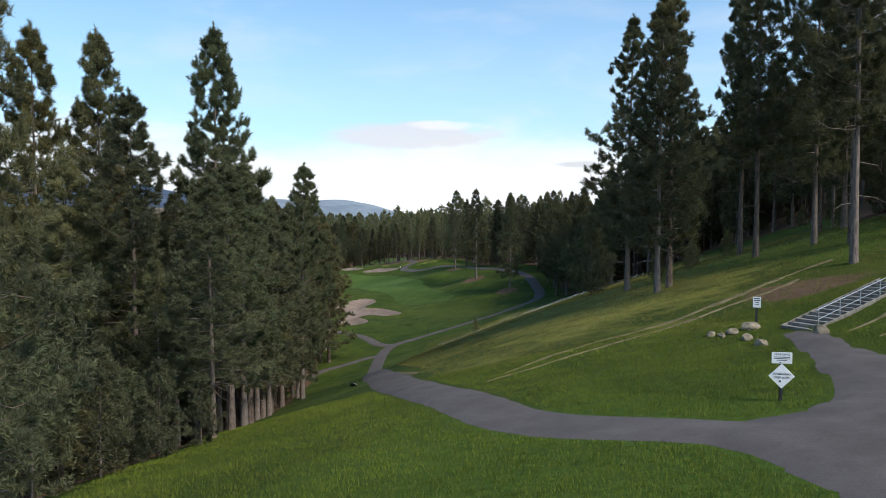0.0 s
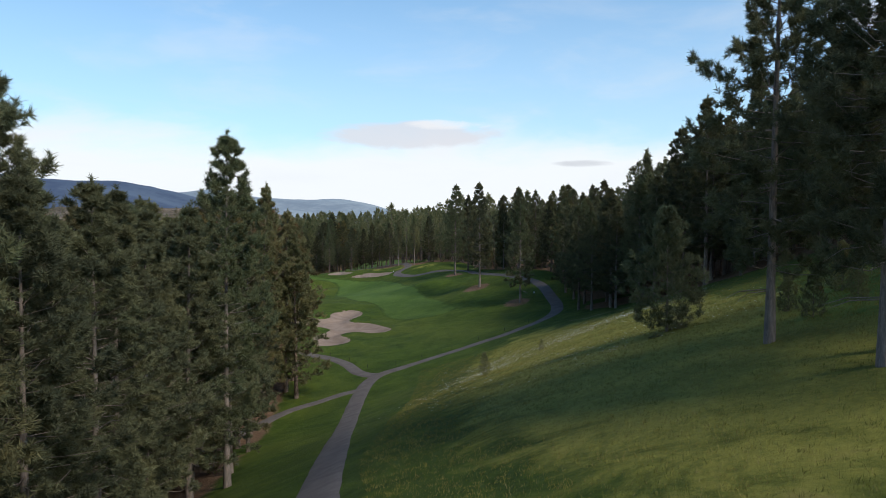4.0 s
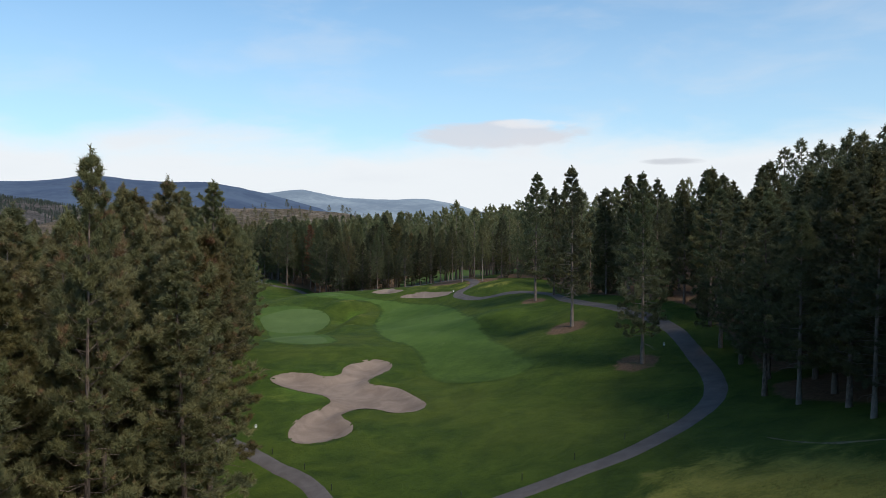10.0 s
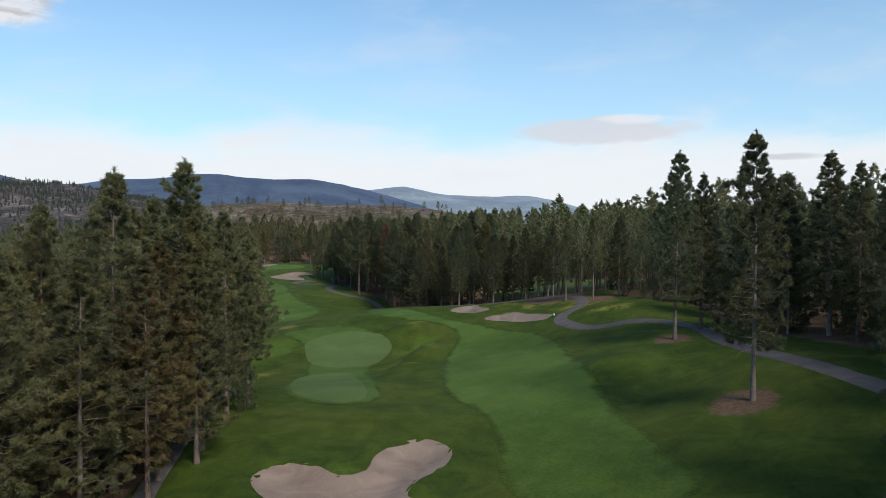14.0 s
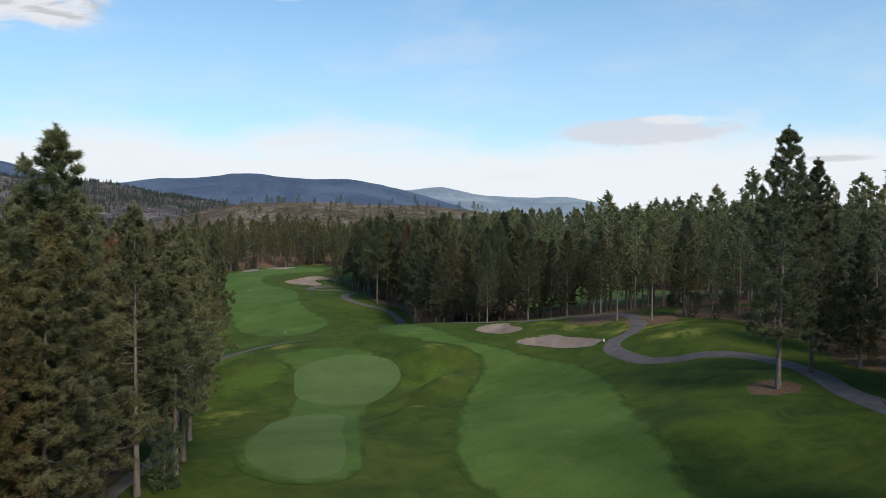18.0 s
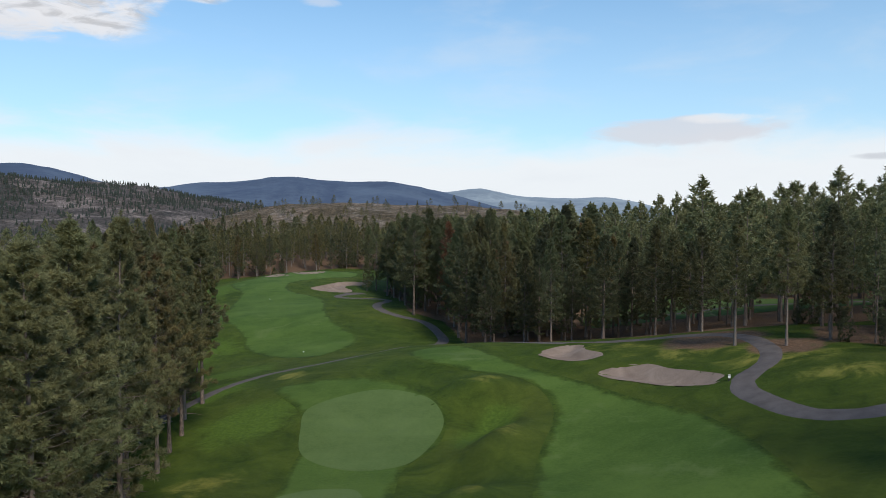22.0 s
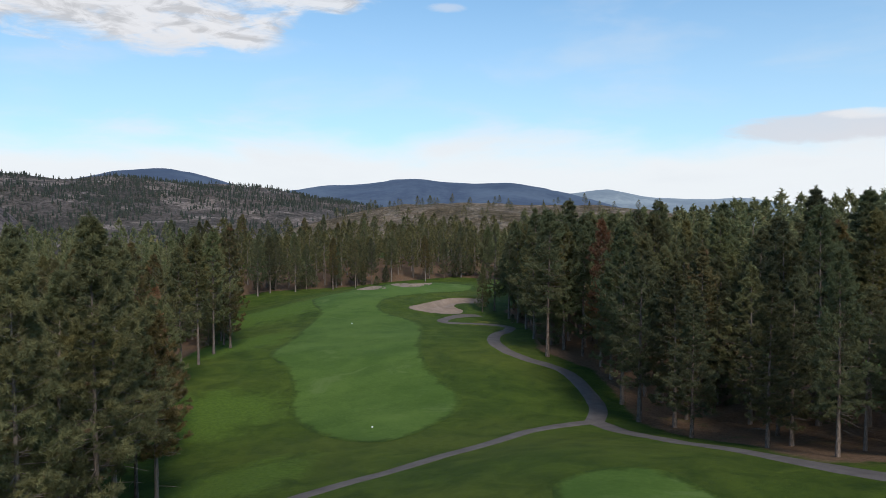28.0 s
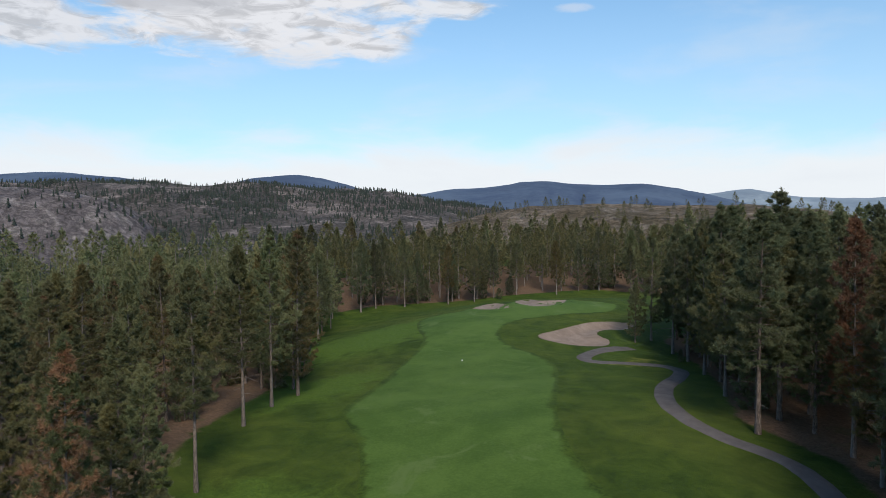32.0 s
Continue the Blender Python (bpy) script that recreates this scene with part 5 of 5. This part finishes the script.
def steps(x, y, turn, count=15, rise=0.15, tread=0.60, wide=1.8):
    """Timber-edged steps with gravel treads and a steel handrail."""
    ob = tagged(new("garden_steps"), "timber-edged steps with steel handrail climbing the grass slope", "stairs")
    ob.matrix_basis = pose(x, y, ground_z(x, y) - 0.02, 0, 0, turn)
    for k in range(count):
        part("riser", block(wide, 0.14, rise + 0.02, (0, k * tread, (k + 0.5) * rise), 0.012), M_TIMBER, ob)
        part("tread", block(wide - 0.1, tread - 0.145, 0.4, (0, k * tread + tread / 2, (k + 1) * rise - 0.215), 0), M_GRAVEL, ob, "grey gravel tread")
    slope = Matrix.Rotation(math.atan2(rise, tread), 4, "X")
    length = count * math.hypot(rise, tread)
    for side in (-1, 1):
        part("side_board", block(0.07, length, 0.5, (side * (wide / 2 + 0.05), count * tread / 2, count * rise / 2 - 0.09), 0.01, slope), M_TIMBER, ob)
    px = wide / 2 - 0.08
    rail = part("handrail", bar((px, tread * 0.6, rise + 0.98), (px, (count - 0.2) * tread, count * rise + 0.95), 0.032), M_STEEL, ob, "grey steel handrail")
    part("lower_rail", bar((px, tread * 0.9, rise + 0.5), (px, (count - 0.2) * tread, count * rise + 0.48), 0.022), M_STEEL, ob)
    for k in range(1, count, 3):
        part("rail_post", bar((px, k * tread, k * rise), (px, k * tread, k * rise + 1.03), 0.028), M_STEEL, ob)


warning_sign(11.2, 25.8, -8)
small_sign(17.0, 42.6, -14)
for x, y, sx, sz, k in ((14.2, 41.9, 0.36, 0.22, 1), (14.5, 41.1, 0.30, 0.20, 2), (15.2, 41.4, 0.42, 0.27, 3), (16.4, 41.9, 0.60, 0.34, 4), (15.2, 39.3, 0.46, 0.29, 5), (15.1, 37.3, 0.42, 0.27, 6), (18.3, 37.7, 0.42, 0.40, 7)):
    boulder(x, y, (sx, sx * 0.75, sz), k)
steps(18.0, 39.7, -60)

# ---- course markers ----
for x, y, turn in ((19.6, 236.5, 0), (-41.3, 213.2, 15), (-27.6, 336.4, 20)):
    small_sign(x, y, turn, 0.35, 0.34, 0.5, "small white marker board beside the cart path", 2)


def stake(x, y):
    z = ground_z(x, y)
    ob = tagged(new("path_stake"), "short dark stake at the edge of the cart path", "stake", "stakes along the path")
    ob.matrix_basis = pose(x, y, z)
    part("shaft", bar((0, 0, -0.1), (0, 0, 0.75), 0.045, 6), M_BLACK, ob)
    part("cap", block(0.1, 0.1, 0.05, (0, 0, 0.76), 0.01), M_BLACK, ob)


for x, y in ((-29.5, 199.8), (-24.2, 193.5), (-19.4, 186), (-13.5, 185), (-8.5, 188), (-2.2, 190.5), (3.5, 194.2), (9.3, 197.8), (15, 203.5), (-35.5, 204.5)):
    stake(x, y)


def tee_marker(x, y):
    bm = bmesh.new()
    bmesh.ops.create_icosphere(bm, subdivisions=2, radius=0.16)
    for v in bm.verts:
        v.co.z = max(v.co.z, -0.09) * 0.9
    ob = part("distance_marker", bm, M_WHITE, None)
    tagged(ob, "low white dome marker set in the fairway", "marker", "fairway markers")
    ob.matrix_basis = pose(x, y, ground_z(x, y) + 0.13)


for x, y in ((-174.2, 444.5), (-121.5, 382.5)):
    tee_marker(x, y)

# fallen pale log rail among the trunks, and the log kerb by the path
def fallen_log(x0, y0, x1, y1, radius, lift, label):
    a, b = Vector((x0, y0, ground_z(x0, y0) + lift)), Vector((x1, y1, ground_z(x1, y1) + lift))
    mid = (a + b) / 2 + Vector((0, 0, 0.06))
    tip = (b - a).normalized() * 0.03
    v, f = tube([a - tip, a, (a + mid) / 2 + Vector((0.04, 0.05, 0)), mid, (b + mid) / 2 - Vector((0.05, 0.03, 0)), b, b + tip], [0.01, radius, radius * 0.95, radius * 0.9, radius * 0.8, radius * 0.6, 0.01], 8)
    ob = mesh_object("fallen_log", v, f, M_TIMBER, True)
    tagged(ob, label, "log")


fallen_log(-110, 318, -103.5, 312.5, 0.13, 0.35, "bleached fallen trunk lying among pines")
fallen_log(-11.9, 79.5, -9.2, 64.5, 0.14, 0.1, "pale weathered log kerb lying beside the cart path")
fallen_log(-109, 315, -104.5, 320, 0.10, 0.5, "bleached fallen trunk lying among pines")

# ---- worn tracks ----
TRACKS = {"upper": ([(2.5, 41.5), (4.5, 44), (6.5, 45.7), (8.6, 47.2), (10.1, 47.8), (11.5, 48.5), (13.9, 49.9), (18, 53), (24, 57.5), (30, 60.5)], 0.55),
          "lower": ([(1.4, 39.3), (4.8, 41.9), (8.8, 45), (10.3, 45.8), (12, 46.7), (15.6, 49.3), (19.6, 52), (25.4, 56)], 0.42), "shoulder": ([(-7.2, 72), (-5.9, 65), (-4.4, 59), (-3.2, 55)], 1.3), "hill": ([(22, 188), (25, 181), (29, 177), (33, 173)], 0.4),
          "drive": ([(19.3, 37), (23, 39.5), (28, 42), (36, 46)], 0.8), "drive_two": ([(19.6, 34.8), (24, 37.4), (29, 40), (37, 44)], 0.8)}
for key, (pts, width) in TRACKS.items():
    paved("dirt_track", rounded(pts, 0.6, False), width, 0.05, M_DIRT, "worn bare dirt track across the grass slope", "track", 1.3 * width, (0.1, 0.45, 0.8, 1.0, 0.8))

# ---- grass and flowers ----
def blade_field(name, spots, tall, width, per, mat, label):
    n = len(spots)
    c = np.repeat(np.c_[spots, height(spots[:, 0], spots[:, 1])], per, 0)
    c[:, :2] += rng.normal(size=(n * per, 2)) * 0.12
    h = np.repeat(tall, per) * rng.uniform(0.5, 1.15, n * per)
    a = rng.uniform(0, 6.28, n * per)
    side = np.stack([np.cos(a), np.sin(a), np.zeros(n * per)], 1) * width
    tip = c + np.stack([rng.normal(size=n * per) * 0.35 * h, rng.normal(size=n * per) * 0.35 * h, h], 1)
    verts = np.stack([c - side, c + side, tip], 1).reshape(-1, 3)
    ob = mesh_object(name, verts, np.arange(len(verts)).reshape(-1, 3), mat, False)
    return tagged(ob, label, "grass", kind="stuff")


def grass_look(c1, c2, c3):
    def build(n):
        p = place(n)
        own = n.add("ShaderNodeNewGeometry").outputs["Random Per Island"]
        c = n.mix(n.ramp(n.noise(p, 0.25, 4.0, 0.6), 0.35, 0.65), rgb(*c1), rgb(*c2))
        return n.mix(n.math("MULTIPLY", n.math("POWER", own, 3.0), 0.8), c, rgb(*c3)), 0.8, None, 0.0
    return material("meadow_grass", build)


M_BLADE = grass_look((0.068, 0.110, 0.010), (0.130, 0.175, 0.018), (0.19, 0.165, 0.05))
M_BLADE_DRY = grass_look((0.100, 0.112, 0.020), (0.185, 0.165, 0.040), (0.26, 0.20, 0.09))


def meadow(n, lo, hi, off=2.0):
    q = rng.uniform(lo, hi, (n, 2))
    ok = stand_depth(q[:, 0], q[:, 1], STANDS.values()) < 1.0
    for line, gap in keep_off:
        ok &= far_from(q[:, 0], q[:, 1], line, False) > gap - 1.7 + off * 0.06
    return q[ok]


near = meadow(56000, (-16, 8), (30, 48))
near = near[~inside(near[:, 0], near[:, 1], FORECOURT)]
blade_field("tall_grass", near, np.full(len(near), 0.12), 0.009, 7, M_BLADE, "thick uncut green grass beside the path")
slope = meadow(44000, (-8, 45), (46, 175))
slope = slope[(slope[:, 0] > np.interp(slope[:, 1], [45, 97, 147, 175], [-1, -9, -14, -16]))]
blade_field("meadow_grass", slope, rng.uniform(0.10, 0.26, len(slope)), 0.011, 6, M_BLADE_DRY, "tall dry seeding meadow grass on the slope")

M_PETAL = plain("white_petals", (0.66, 0.66, 0.60), (0.80, 0.80, 0.74), 4.0, 0.7, 0.0, 0.0)


def flowers():
    n = 2600
    t = rng.random(n)
    x = np.interp(t, [0, 0.4, 1], [-2, 12, 31]) + rng.normal(size=n) * 4.5
    y = np.interp(t, [0, 0.4, 1], [125, 148, 146]) + rng.normal(size=n) * 5.0
    m = 1500
    x, y = np.r_[x, rng.uniform(-4, 34, m)], np.r_[y, rng.uniform(95, 165, m)]
    keep = wave_noise(x, y, 5.0, 51) + 0.6 * wave_noise(x, y, 13.0, 52) > rng.uniform(-0.7, 0.8, len(x))
    x, y = x[keep], y[keep]
    n = len(x)
    c = np.stack([x, y, height(x, y) + rng.uniform(0.35, 0.65, n)], 1)
    a = rng.uniform(0, 6.28, n)
    verts, faces = [], []
    for k in range(5):
        b = a + k * 1.2566
        verts.append(np.stack([c, c + np.stack([np.cos(b) * 0.06, np.sin(b) * 0.06, 0.015 + 0 * b], 1), c + np.stack([np.cos(b + 0.9) * 0.06, np.sin(b + 0.9) * 0.06, 0.015 + 0 * b], 1)], 1).reshape(-1, 3))
    v = np.concatenate(verts)
    ob = mesh_object("wildflowers", v, np.arange(len(v)).reshape(-1, 3), M_PETAL, False)
    tagged(ob, "drift of white daisies in the meadow", "flowers", kind="stuff")


flowers()
